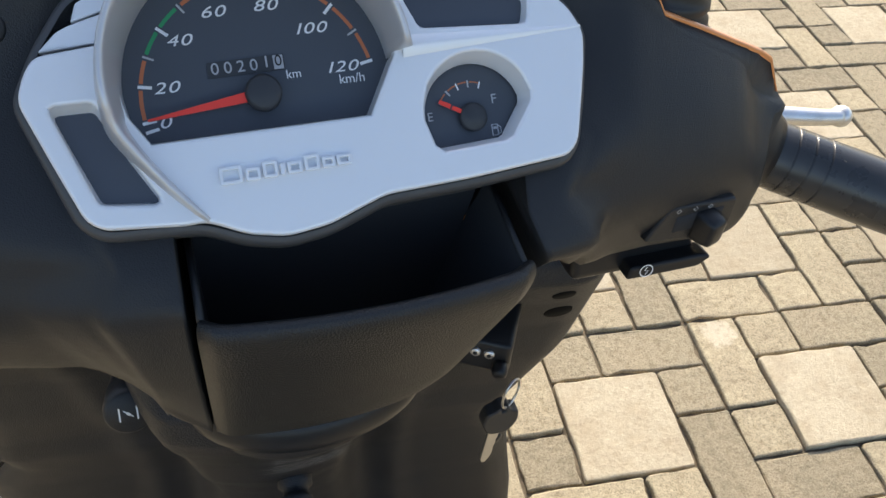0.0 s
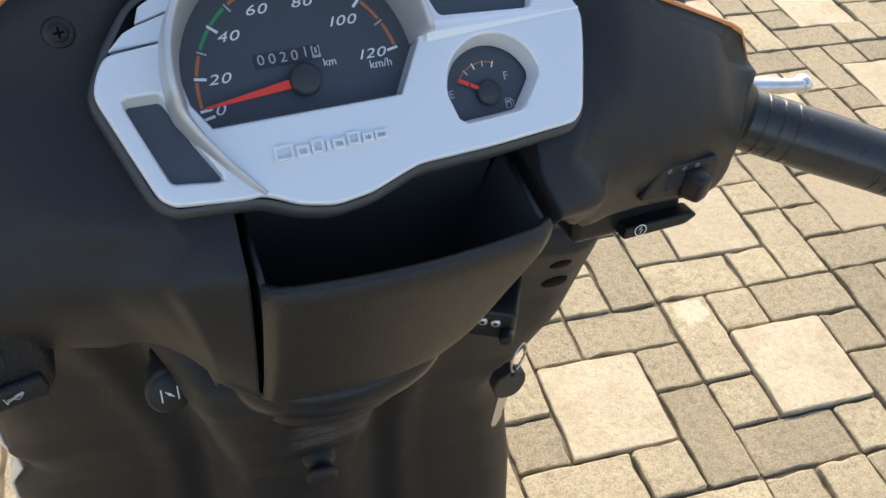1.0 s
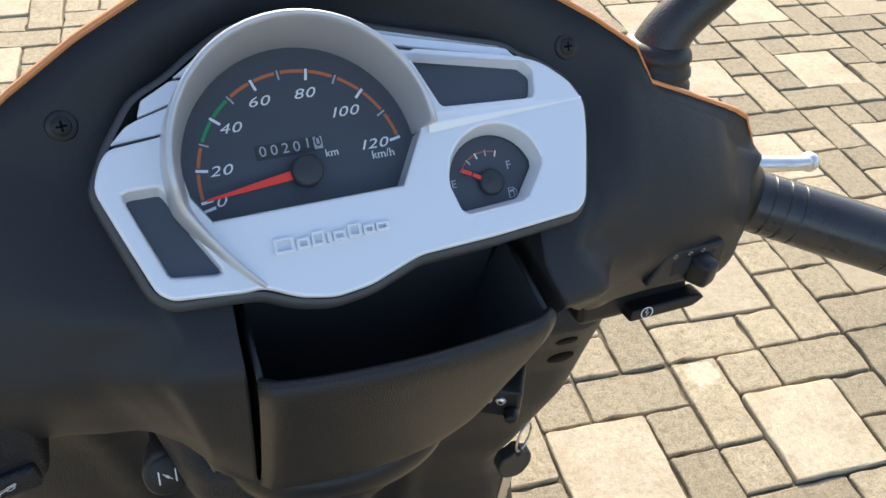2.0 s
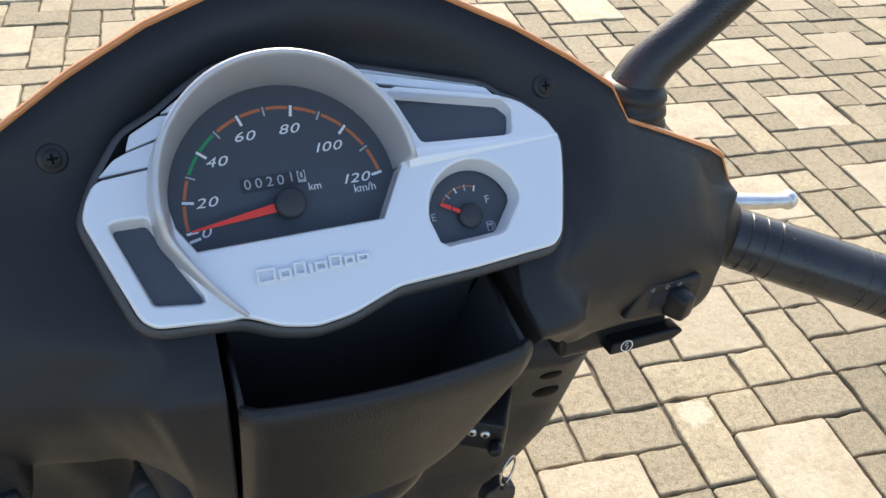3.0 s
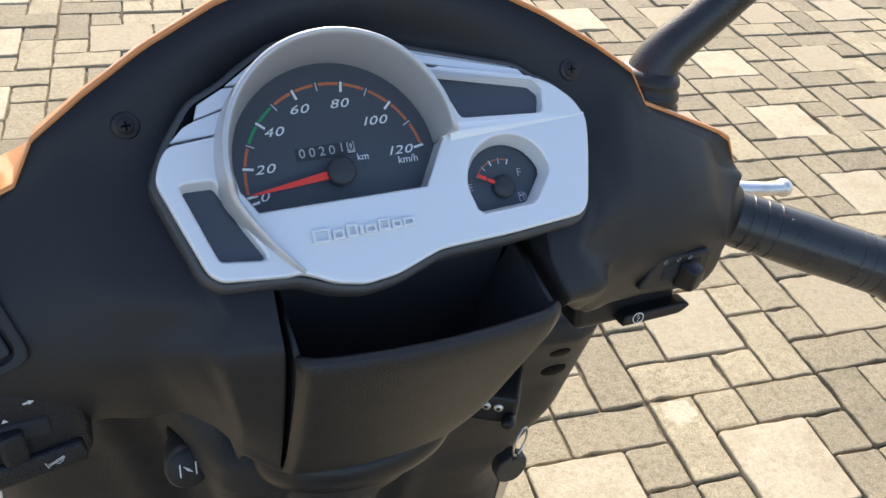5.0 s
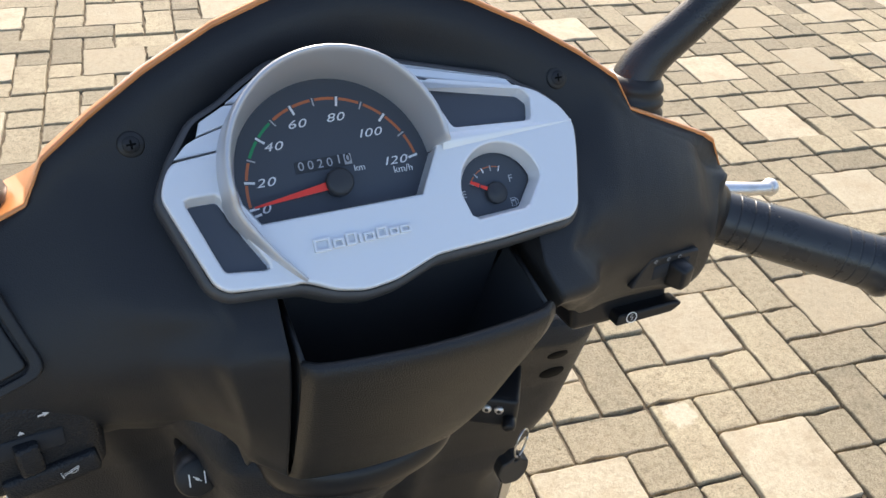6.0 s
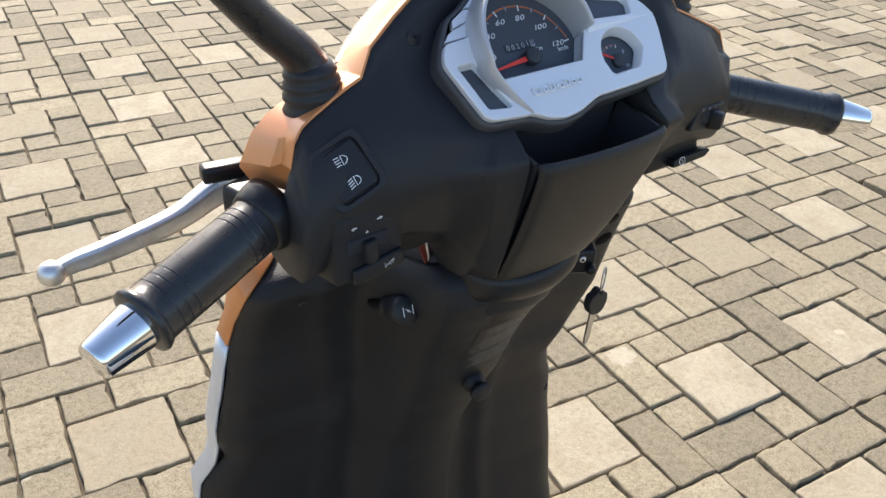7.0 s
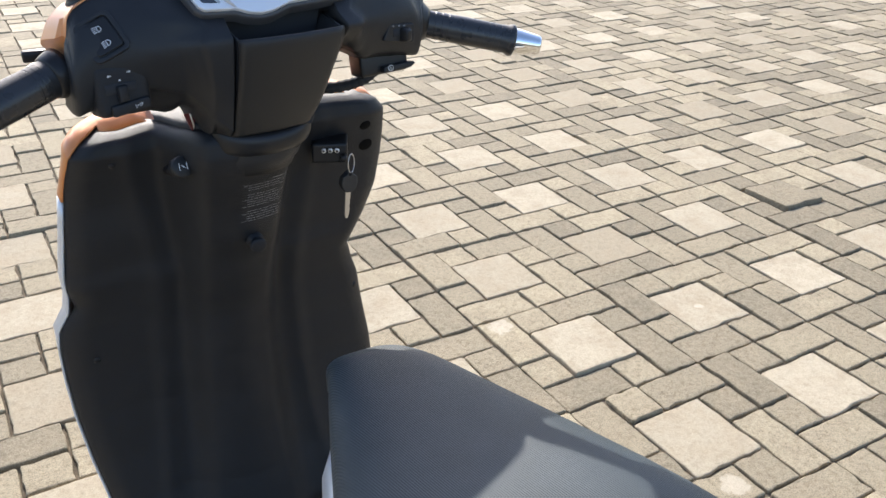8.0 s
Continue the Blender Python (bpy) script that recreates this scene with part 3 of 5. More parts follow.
part("panel_base", skin([[on_panel(p, q, n).translation for p, q in grown(base_outline, g)] for n, g in ((-18, 1.6), (-8.5, 1.3), (-5.6, .7), (-4.6, -.6), (-4.4, -2.0))], caps=False), M_EDGE, panel, "dark grey moulded edge under the silver surround")

# --- hood over the speedometer
ridge = arc(C0, 49.6, 5, 186, 44)
tail = catmull([ridge[-1], (-66.0, 4.5), (-60.5, -5.0), (-53.5, -15.0), (-46.0, -24.5), (-43.0, -28.0)], 5)
ridge = ridge[:-1] + [tuple(t) for t in tail]
rings = []
tot = len(ridge)
for i, (p, q) in enumerate(ridge):
    a, b = Vector(ridge[max(i - 1, 0)]), Vector(ridge[min(i + 1, tot - 1)])
    d = (b - a).normalized()
    o = Vector((d.y, -d.x))
    k = i / (tot - 1)
    h = float(np.interp(k, [0, .06, .2, .4, .62, .72, .84, 1], [9.0, 12.5, 17.5, 19.5, 16.0, 10.5, 5.0, .4]))
    w = float(np.interp(k, [0, .08, .7, .85, 1], [1, 1, 1, .75, .25]))
    dp = float(np.interp(k, [0, .66, .72, 1], [-13, -13, -4, -2.6]))
    inn = float(np.interp(k, [0, .66, .76, 1], [3.9, 3.9, 2.4, .6]))
    prof = [(-inn, dp), (-inn + .1, min(-1.0, h - 2)), (-.9 * w - .6, h - 3.0 if h > 4 else h * .4), (-.9 * w, h - .8 * w), (-.1 * w, h), (.9 * w, h - .3 * w), (1.6 * w, h - 1.6 * w), (2.6 * w, h * .45), (3.6 * w, -1.8), (3.8 * w, -6.0 if k < .64 else -2.8)]
    rings.append([on_panel(p + o.x * e, q + o.y * e, n).translation for e, n in prof])
bm = skin(rings, closed=False)
bm.verts.ensure_lookup_table()
bm.faces.new(bm.verts[:10])
hood = part("meter_hood", bm, M_HOOD, panel, "raised satin grey hood over the speedometer")

# --- speedometer face
FACE_N = -12.0
face_loop = arc(C0, 48.5, 0, 180, 40) + [(-66, 4), (-58, -4), (18, -4)]
dial = part("speedometer_face", curve_mesh("speedometer_face", [scaled(face_loop)], on_panel(0, 0, FACE_N - .5), .0005), M_DIAL, panel, "dark slate speedometer face")
DIAL = on_panel(0, 0, FACE_N)
HUB = (-18.0, 12.6)
ANG = {0: 187, 10: 178, 20: 169.5, 30: 155, 40: 140, 50: 125, 60: 109.5, 70: 94, 80: 78, 90: 61.5, 100: 45, 110: 28, 120: 11}


def polar(r, a):
    return ((HUB[0] + r * math.cos(radians(a))) * .001, (HUB[1] + r * math.sin(radians(a))) * .001)


for v, a in ANG.items():
    if v == 10:
        continue
    major = v % 20 == 0
    part("tick_mark", ribbon([polar(36.6 if major else 37.4, a), polar(41.2, a)], .0011 if major else .0007, DIAL), M_WHITE if major else M_GREYPRINT, dial)
part("tick_mark", ribbon([polar(36.6, 191.5), polar(41.2, 191.5)], .0011, DIAL), M_WHITE, dial)
for v0, v1, mt in ((0, 20, M_REDPRINT), (20, 30, M_REDPRINT), (30, 40, M_GREENPRINT), (40, 50, M_GREENPRINT), (50, 60, M_REDPRINT), (60, 70, M_REDPRINT), (70, 80, M_REDPRINT),
                   (80, 90, M_REDPRINT), (90, 100, M_REDPRINT), (100, 110, M_REDPRINT), (110, 120, M_REDPRINT)):
    a0, a1 = ANG[v0] - 1.6, ANG[v1] + 1.6
    part("scale_band", ribbon([polar(40.2, a0 + (a1 - a0) * i / 8) for i in range(9)], .0013, DIAL), mt, dial)
for s, p, q in (("0", -52.0, 7.0), ("20", -49.6, 18.6), ("40", -43.0, 34.0), ("60", -30.4, 42.6), ("80", -12.4, 43.2), ("100", 1.2, 33.8), ("120", 10.2, 19.2)):
    for i, ch in enumerate(s):
        part("numeral", text_mesh(ch, .0054, DIAL @ Matrix.Translation(((p + 4.5 * (i - (len(s) - 1) / 2) + (.9 if ch == "1" else 0)) * .001, q * .001, .0002)), shear=.28, wide=1.5), M_WHITE, dial)
part("unit_print", text_mesh("km/h", .0047, DIAL @ Matrix.Translation((.0141, .0148, .0002))), M_WHITE, dial)
part("unit_print", text_mesh("km", .0044, DIAL @ Matrix.Translation((-.0062, .0186, .0002))), M_WHITE, dial)
odo = part("odometer", curve_mesh("odometer", [scaled(rounded([(-35.2, 20.2), (-8.8, 20.6), (-8.8, 26.0), (-35.2, 25.6)], .4, 2))], DIAL @ Matrix.Translation((0, 0, .0003)), .0002), M_HUB, dial, "odometer window")
for i, ch in enumerate("00201"):
    part("numeral", text_mesh(ch, .0056, DIAL @ Matrix.Translation(((-32.6 + 4.4 * i) * .001, .0230 if i < 4 else .0236, .0007)), wide=1.05), M_GREYPRINT, odo)
part("last_drum", curve_mesh("last_drum", [scaled([(-12.6, 20.9), (-9.2, 20.9), (-9.2, 25.7), (-12.6, 25.7)])], DIAL @ Matrix.Translation((0, 0, .0006)), .0002), M_GREYPRINT, odo)
part("numeral", text_mesh("0", .0054, DIAL @ Matrix.Translation((-.0109, .0236, .0010)), wide=1.0), M_GLOSSBLACK, odo)
# needle and hub
t0, t1 = Vector(polar(6, 187.5)), Vector(polar(39.3, 187.0))
sd = Vector((-(t1 - t0).y, (t1 - t0).x)).normalized()
nd = [tuple(t0 + sd * .0018), tuple(t0 - sd * .0018), tuple(t1 - sd * .0004), tuple(t1 + sd * .0004)]
part("needle", curve_mesh("needle", [nd], DIAL @ Matrix.Translation((0, 0, .0042)), .0003, .0002), M_NEEDLE, dial, "red speedometer needle")
bm = turned((0, 0, -.004), (0, 0, .0072), [(0, .0050), (.7, .0064), (.93, .0062), (1, .0050)], 36)
bmesh.ops.transform(bm, matrix=DIAL @ Matrix.Translation((HUB[0] * .001, HUB[1] * .001, 0)), verts=bm.verts)
part("needle_hub", bm, M_HUB, dial, "black needle hub")

# --- fuel gauge
fuel = part("fuel_gauge_face", curve_mesh("fuel_gauge_face", [scaled(grown(fuel_hole, 1.5))], on_panel(0, 0, -10.5), .0005), M_DIAL, panel, "dark slate fuel gauge face")
FD = on_panel(0, 0, -10.0)
FC = (55.5, -5.0)


def fpol(r, a):
    return ((FC[0] + r * math.cos(radians(a))) * .001, (FC[1] + r * math.sin(radians(a))) * .001)


for a in (150, 128, 108, 88, 68):
    part("tick_mark", ribbon([fpol(11.2, a), fpol(13.8, a)], .0006, FD), M_WHITE if a in (68, 108) else M_GREYPRINT, fuel)
for a in (150, 128, 108, 88):
    part("scale_band", ribbon([fpol(13.2, a - 3 - 15 * i / 4) for i in range(5)], .0005, FD), M_REDPRINT, fuel)
part("numeral", text_mesh("F", .0050, FD @ Matrix.Translation((.0650, .0008, .0002))), M_GREYPRINT, fuel)
part("numeral", text_mesh("E", .0046, FD @ Matrix.Translation((.0398, -.0030, .0002))), M_GREYPRINT, fuel)
t0, t1 = Vector(fpol(3.0, 150)), Vector(fpol(14.0, 150))
sd = Vector((-(t1 - t0).y, (t1 - t0).x)).normalized()
part("needle", merge([curve_mesh("needle", [[tuple(a + sd * .0009), tuple(a - sd * .0009), tuple(b - sd * .0007), tuple(b + sd * .0007)]], FD @ Matrix.Translation((0, 0, .0024)), .0003) for a, b in ((t0, t0.lerp(t1, .52)), (t0.lerp(t1, .58), t1))], "needle"), M_NEEDLE, fuel, "red fuel needle")
bm = turned((0, 0, -.003), (0, 0, .0036), [(0, .0046), (.8, .0054), (1, .0046)], 28)
bmesh.ops.transform(bm, matrix=FD @ Matrix.Translation((FC[0] * .001, FC[1] * .001, 0)), verts=bm.verts)
part("needle_hub", bm, M_HUB, fuel, "dark needle hub")
# pump symbol
pm = FD @ Matrix.Translation((.0640, -.0105, .0001))
part("pump_symbol", merge([ribbon([(-.0013, -.002), (.0009, -.002), (.0009, .002), (-.0013, .002)], .0005, pm, True), ribbon([(-.0009, .0007), (.0005, .0007)], .0009, pm), ribbon([(.0012, .0015), (.0021, .0008), (.0021, -.0014), (.0012, -.0014)], .0004, pm)], "pump_symbol"), M_GREYPRINT, fuel)

# --- two tinted indicator windows
for lp in (lcd_l, lcd_r):
    part("indicator_window", curve_mesh("indicator_window", [scaled(grown(lp, 1.5))], on_panel(0, 0, -5.6), .0005), M_LCD, panel, "dark tinted indicator window", smooth=False)

# --- raised maker's mark, drawn as plain bars
SX = [(-37.6, 7.4), (-29.2, 5.0), (-23.4, 5.0), (-17.6, 1.6), (-15.2, 5.0), (-9.4, 5.2), (-3.4, 4.4), (1.6, 5.2)]
for i, (p0, w) in enumerate(SX):
    tall = i in (0, 2, 5)
    lo, hi = -17.4 + .03 * (p0 + 37), -13.0 + (1.4 if tall else 0) + .01 * (p0 + 37)
    ring = rounded([(p0, lo), (p0 + w, lo), (p0 + w, hi), (p0, hi)], .7, 3)
    hole = rounded([(p0 + 1.1, lo + 1.1), (p0 + w - 1.1, lo + 1.1), (p0 + w - 1.1, hi - 1.1), (p0 + 1.1, hi - 1.1)], .4, 2)
    part("raised_mark", curve_mesh("raised_mark", [scaled(ring)] + ([scaled(hole)] if w > 3 else []), on_panel(0, 0, .5), .0011, .0003), M_SILVER, panel, smooth=False)

# --- drawer: open-topped bin with a bulged front
bm = bmesh.new()
rows = []
U = 20
prof = [(.0040, 1.0040), (.0015, 1.0105), (-.0010, 1.0130), (-.0040, 1.0120), (-.0055, 1.0070), (-.0040, .9960), (.0020, .970), (.0120, .935), (.0225, .9080), (.0265, .9000), (.0320, .8990)]
for j, (y, z) in enumerate([tuple(p) for p in catmull(prof, 3)]):
    k = max(0, min(1, (z - .90) / .113))
    tuck = .0045 * max(0, (11 - j) / 11) ** 1.5
    x0, x1 = -.0545 + .001 * k + tuck, -.6 * tuck + float(np.interp(z, [.899, .908, .935, .97, .996, 1.013], [.0385, .0425, .0510, .0595, .0675, .0700]))
    row = []
    for i in range(U + 1):
        u = -1 + 2 * i / U
        edge = max(0, (abs(u) - .86) / .14)
        row.append(bm.verts.new((x0 + (x1 - x0) * i / U, y - .0105 - .0055 * (1 - u * u) + .0035 * edge ** 2 + .004 * (1 - k) , z - .0008 * edge ** 2)))
    rows.append(row)
for a, b in zip(rows, rows[1:]):
    for i in range(U):
        bm.faces.new((a[i], a[i + 1], b[i + 1], b[i]))
drawer = part("storage_drawer", bm, M_DRAWER, scooter, "open black plastic storage drawer front")
so = drawer.modifiers.new("thickness", 'SOLIDIFY')
so.thickness, so.offset = 0.003, -1
for x0, xb in ((-.0515, -.0500), (.0665, .0420)):
    bm = skin([[(x + dx, y, z) for x, y, z in ((x0, -.009, 1.0105), (x0, .034, 1.0175), (xb, .050, .920), (xb, .024, .908))] for dx in (-.0011, .0011)])
    part("drawer_side", bm, M_CAVITY, drawer, smooth=False)
    part("side_rib", tube([(x0, -.007, 1.0108), (x0, .012, 1.0140), (x0, .032, 1.0172)], .0014, 8), M_BLACK, drawer)
bm = skin([[(x, y, z) for y, z in ((.018, .904), (.05, .912), (.05, .915), (.018, .907))] for x in (-.050, .041)])
part("drawer_floor", bm, M_CAVITY, drawer, smooth=False)
bm = skin([[(xa, y, z), (xb, y + .004, z2), (xb, y + .006, z2), (xa, y + .002, z)] for xa, xb, y, z, z2 in ((-.052, -.050, .036, 1.030, .914), (.0665, .0420, .036, 1.030, .914))])
part("drawer_back", bm, M_CAVITY, drawer, smooth=False)

# --- collar under the cover, round the steering column
rings = []
for z, r, fy in ((.905, .050, .070), (.886, .054, .070), (.872, .056, .070), (.862, .056, .071), (.856, .054, .072), (.850, .050, .074), (.842, .048, .076)):
    rings.append([(-.012 + 1.02 * r * math.cos(a), fy + .86 * r * math.sin(a), z) for a in (2 * math.pi * k / 40 for k in range(40))])
part("steering_collar", skin(rings), M_BLACK, scooter, "black collar below the drawer")

# --- smooth band under the drawer, curving round the column
rings = []
for k in range(49):
    u = math.sin(radians(-100 + 200 * k / 48))
    y0, z0 = .0150 + .055 * (1 - math.copysign(abs(math.cos(radians(-100 + 200 * k / 48))) ** .55, math.cos(radians(-100 + 200 * k / 48)))), .007 * u * u
    rings.append([(-.0085 + .0610 * u, y0 + dy, z + z0) for dy, z in ((.012, .8985), (.004, .8965), (.0005, .8915), (-.0010, .8850), (.0005, .8780), (.0050, .8710), (.0140, .8660), (.0300, .8640))])
part("column_band", skin(rings, closed=False), M_GLOSSBLACK, scooter, "smooth black band below the storage drawer")

# --- grips, bar ends, levers
for s in (-1, 1):
    a, b = (Vector((-.218, .069, .980)), Vector((-.311, .037, .957))) if s < 0 else (Vector((.224, .067, .980)), Vector((.326, .005, .957)))
    d = (b - a)
    gk = 1.04 if s < 0 else .92
    grip_prof = [(0, .0192), (.05, .0190), (.10, .0186)]
    for k in range(3):
        g0 = .115 + .055 * k if s < 0 else .125 + .072 * k
        grip_prof += [(g0 - .002, .0188), (g0, .0188), (g0 + .005, .0172), (g0 + .010, .0188), (g0 + .012, .0188)]
    grip_prof += [(.30, .0188), (.45, .0192), (.62, .0190)]
    for k in range(3):
        g0 = .70 + .065 * k
        grip_prof += [(g0 - .002, .0190), (g0, .0190), (g0 + .005, .0180), (g0 + .010, .0190), (g0 + .012, .0190)]
    grip_prof += [(.915, .0191), (.935, .0206), (.965, .0219), (.99, .0212), (1.0, .0178)]
    grip = part("handlebar_grip", turned(a, b, [(q, r * gk) for q, r in grip_prof], 40), M_GRIP, scooter, "black ribbed rubber handlebar grip")
    u = d.normalized()
    e0, e1 = b, b + u * .034
    part("bar_end", turned(e0, e1, [(-.25, .0148), (.0, .0158), (.06, .0162), (.9, .0128), (.97, .0122), (1.0, .0112), (.98, .0070), (.72, .0062), (.70, .0002)], 40), M_CHROME, grip, "chromed tapered bar end weight")
    # flange between cover and grip
    part("grip_flange", turned(a - u * .014, a + u * (.004 if s < 0 else .008), [(0, .0250), (.35, .0246), (.6, .0236), (.85, .0222), (1, .0206)] if s < 0 else [(0, .029), (.25, .0295), (.42, .0285), (.6, .0250), (.8, .0212), (1, .0186)], 36), M_GLOSSBLACK, grip)
    # raised tread lines on the grip
    side = u.cross(Vector((0, 0, 1))).normalized()
    up = side.cross(u)
    for k, (p0, p1, an0, an1) in enumerate(((.30, .66, 1.9, 2.4), (.66, .60, 2.4, 1.2), (.32, .58, 1.15, .75), (.36, .66, -.2, -.6), (.36, .62, 3.6, 4.0))):
        pth = []
        for i in range(13):
            t = i / 12
            an = an0 + (an1 - an0) * t
            pth.append(a.lerp(b, p0 + (p1 - p0) * t) + (side * math.cos(an) + up * math.sin(an)) * .0184 * gk)
        part("tread_line", tube(pth, .0005, 6), M_GRIP, grip)
    # brake lever
    ys = 1.0
    dl = 0 if s < 0 else -.012
    pts = [(.180 * s, .122, .972), (.193 * s, .139 + dl * .3, .971), (.213 * s, .149 + dl * .5, .965), (.248 * s, .145 + dl, .953), (.298 * s, .135 + dl, .950), (.322 * s + dl, .131 + dl, .950), (.334 * s + dl, .127 + dl, .950)]
    if s > 0:
        pts = [(.180, .120, .970), (.205, .127, .964), (.240, .124, .957), (.280, .119, .953), (.308, .114, .951), (.324, .112, .950)]
    pth = catmull(pts, 6)
    n = len(pth)
    rad = [float(np.interp(i / (n - 1), [0, .2, .5, .85, 1], [.0085, .0096, .0068, .0050, .0045] if s < 0 else [.0080, .0085, .0062, .0048, .0046])) for i in range(n)]
    lev = part("brake_lever", tube(pth, rad, 24, flat=1.25 if s < 0 else 1.0, square=.6 if s < 0 else 1.0), M_ALLOY, scooter, "polished cast aluminium brake lever with ball end")
    bm = bmesh.new()
    bmesh.ops.create_uvsphere(bm, u_segments=24, v_segments=14, radius=.0088 if s < 0 else .0066)
    bmesh.ops.transform(bm, matrix=Matrix.Translation((.338 * s + dl, .126 + dl, .950 if s < 0 else .949)), verts=bm.verts)
    part("lever_ball", bm, M_ALLOY, lev)
    part("lever_perch", block((.034, .045, .024), Matrix.Translation((.200 * s, .105, .972)) @ Matrix.Rotation(radians(-18 * s), 4, 'Z'), .005, 3), M_GLOSSBLACK, scooter, "black brake lever perch")
    part("perch_plate", block((.036, .014, .012), Matrix.Translation((.211 * s, .136, .986)) @ Matrix.Rotation(radians(8 * s), 4, 'Z'), .003, 2), M_GLOSSBLACK, scooter)
    # mirror: ridged boot, bent stem and ball joint
    base = Vector(((-.169 if s < 0 else .1560), .078, 1.050))
    path = [base + Vector((dx * s, dy, dz)) for dx, dy, dz in ((0, 0, 0), (.001, .001, .011), (.003, .002, .021), (.0105, .003, .034), (.0285, .001, .0515), (.047, -.0025, .0715), (.066, -.0055, .093))]
    pth = catmull(path, 5)
    rad = [float(np.interp(i / (len(pth) - 1), [0, .35, .55, .8, 1], [.0150, .0138, .0124, .0114, .0106] if s < 0 else [.0145, .0130, .0112, .0098, .0092])) for i in range(len(pth))]
    mir = part("mirror_stem", tube(pth, rad, 24, up=(0, 1, 0)), M_STEM, scooter, "black bent rear-view mirror stem")
    part("mirror_boot", turned(base - Vector((0, 0, .006)), base + Vector((.003 * s, .003, .026)), [(0, .0205), (.12, .0215), (.2, .0195), (.28, .0185), (.36, .0200), (.44, .0195), (.50, .0172), (.58, .0188), (.66, .0182), (.72, .0162), (.80, .0174), (.88, .0168), (1, .0140)], 36), M_RUBBER, mir, "ridged black rubber mirror boot")
    top = path[-1]
    bm = bmesh.new()
    bmesh.ops.create_uvsphere(bm, u_segments=24, v_segments=14, radius=.0175)
    bmesh.ops.transform(bm, matrix=Matrix.Translation(top + Vector((.008 * s, -.002, .006))), verts=bm.verts)
    part("mirror_joint", bm, M_GLOSSBLACK, mir)
    hm_ = Matrix.Translation(top + Vector((.052 * s, -.004, .052))) @ Matrix.Rotation(radians(-12 * s), 4, 'Y') @ Matrix.Rotation(radians(80), 4, 'X')
    hl_ = scaled(rounded([(-62, -36), (58, -40), (70, 10), (52, 40), (-50, 40), (-70, 6)] if s > 0 else [(62, -36), (-58, -40), (-70, 10), (-52, 40), (50, 40), (70, 6)], 22, 6))
    hd = part("mirror_head", curve_mesh("mirror_head", [hl_], hm_, .010, .008, res=4), M_GLOSSBLACK, mir, "black rear-view mirror head")
    part("mirror_glass", curve_mesh("mirror_glass", [grown(hl_, -.006)], hm_ @ Matrix.Translation((0, 0, .0182)), .0004), M_CHROME, hd, "mirror glass", smooth=False)

# --- switches, rider's left: lamp rocker, turn switch, horn button
SL = Matrix.Translation((-.1740, .0312, 1.0225)) @ Matrix.Rotation(radians(-14), 4, 'Z') @ Matrix.Rotation(radians(60), 4, 'X') @ Matrix.Rotation(radians(26), 4, 'Z')
def plate(hw, hh, r):
    return scaled(rounded([(-hw, -hh), (hw, -hh), (hw, hh), (-hw, hh)], r, 5))


rk = part("lamp_switch", curve_mesh("lamp_switch", [plate(19.5, 21.5, 8), plate(15.0, 17.5, 6)], SL @ Matrix.Translation((0, 0, -.0012)), .0022, .0009), M_BLACK, scooter, "black headlamp rocker switch in a rounded frame")
part("switch_floor", curve_mesh("switch_floor", [plate(16, 18.5, 6)], SL @ Matrix.Translation((0, 0, -.0020)), .0012), M_CAVITY, rk)
part("rocker", curve_mesh("rocker", [plate(13.4, 15.8, 3)], SL @ Matrix.Translation((0, 0, .0004)), .0010, .0009), M_GLOSSBLACK, rk)


def lamp_symbol(m, slope):
    r = ribbon([(.0004, .0030), (.0026, .0024), (.0040, .0008), (.0040, -.0008), (.0026, -.0024), (.0004, -.0030)], .0006, m, True)
    return merge([r] + [ribbon([(-.0008, .0026 - .0017 * i), (-.0044, .0026 - .0017 * i - slope)], .0006, m) for i in range(4)], "symbol")


part("lamp_symbol", lamp_symbol(SL @ Matrix.Translation((0, .0075, .0026)) @ Matrix.Rotation(radians(-6), 4, 'Z'), 0.0), M_WHITE, rk)
part("lamp_symbol", lamp_symbol(SL @ Matrix.Translation((0, -.0075, .0026)) @ Matrix.Rotation(radians(-6), 4, 'Z'), .0012), M_WHITE, rk)
HS = Matrix.Translation((-.1640, .0232, .9720)) @ Matrix.Rotation(radians(4), 4, 'Z') @ Matrix.Rotation(radians(86), 4, 'X')
hs = part("turn_switch_box", block((.058, .056, .030), HS @ Matrix.Translation((0, 0, -.0116)), .009, 4, taper=.94), M_SHIELD, scooter, "black turn signal and horn switch housing")
part("turn_knob", block((.010, .016, .010), HS @ Matrix.Translation((-.003, -.003, .0045)) @ Matrix.Rotation(radians(12), 4, 'Y'), .002, 2), M_SHIELD, hs)
part("switch_slot", block((.032, .010, .002), HS @ Matrix.Translation((-.003, .002, .0034)), .0008, 1), M_CAVITY, hs)
part("horn_button", block((.040, .012, .007), HS @ Matrix.Translation((.004, -.0180, .0035)) @ Matrix.Rotation(radians(6), 4, 'Z'), .0025, 2), M_SHIELD, hs)


def arrow(m, d):
    return merge([ribbon([(-.0026 * d, 0), (.0004 * d, 0)], .0014, m), ribbon([(.0003 * d, 0), (.0012 * d, 0), (.0028 * d, 0)], .0014, m), curve_mesh("arrow", [[(.0004 * d, .0018), (.0004 * d, -.0018), (.0034 * d, 0)]], m @ Matrix.Translation((0, 0, .0001)), .0001)], "arrow")


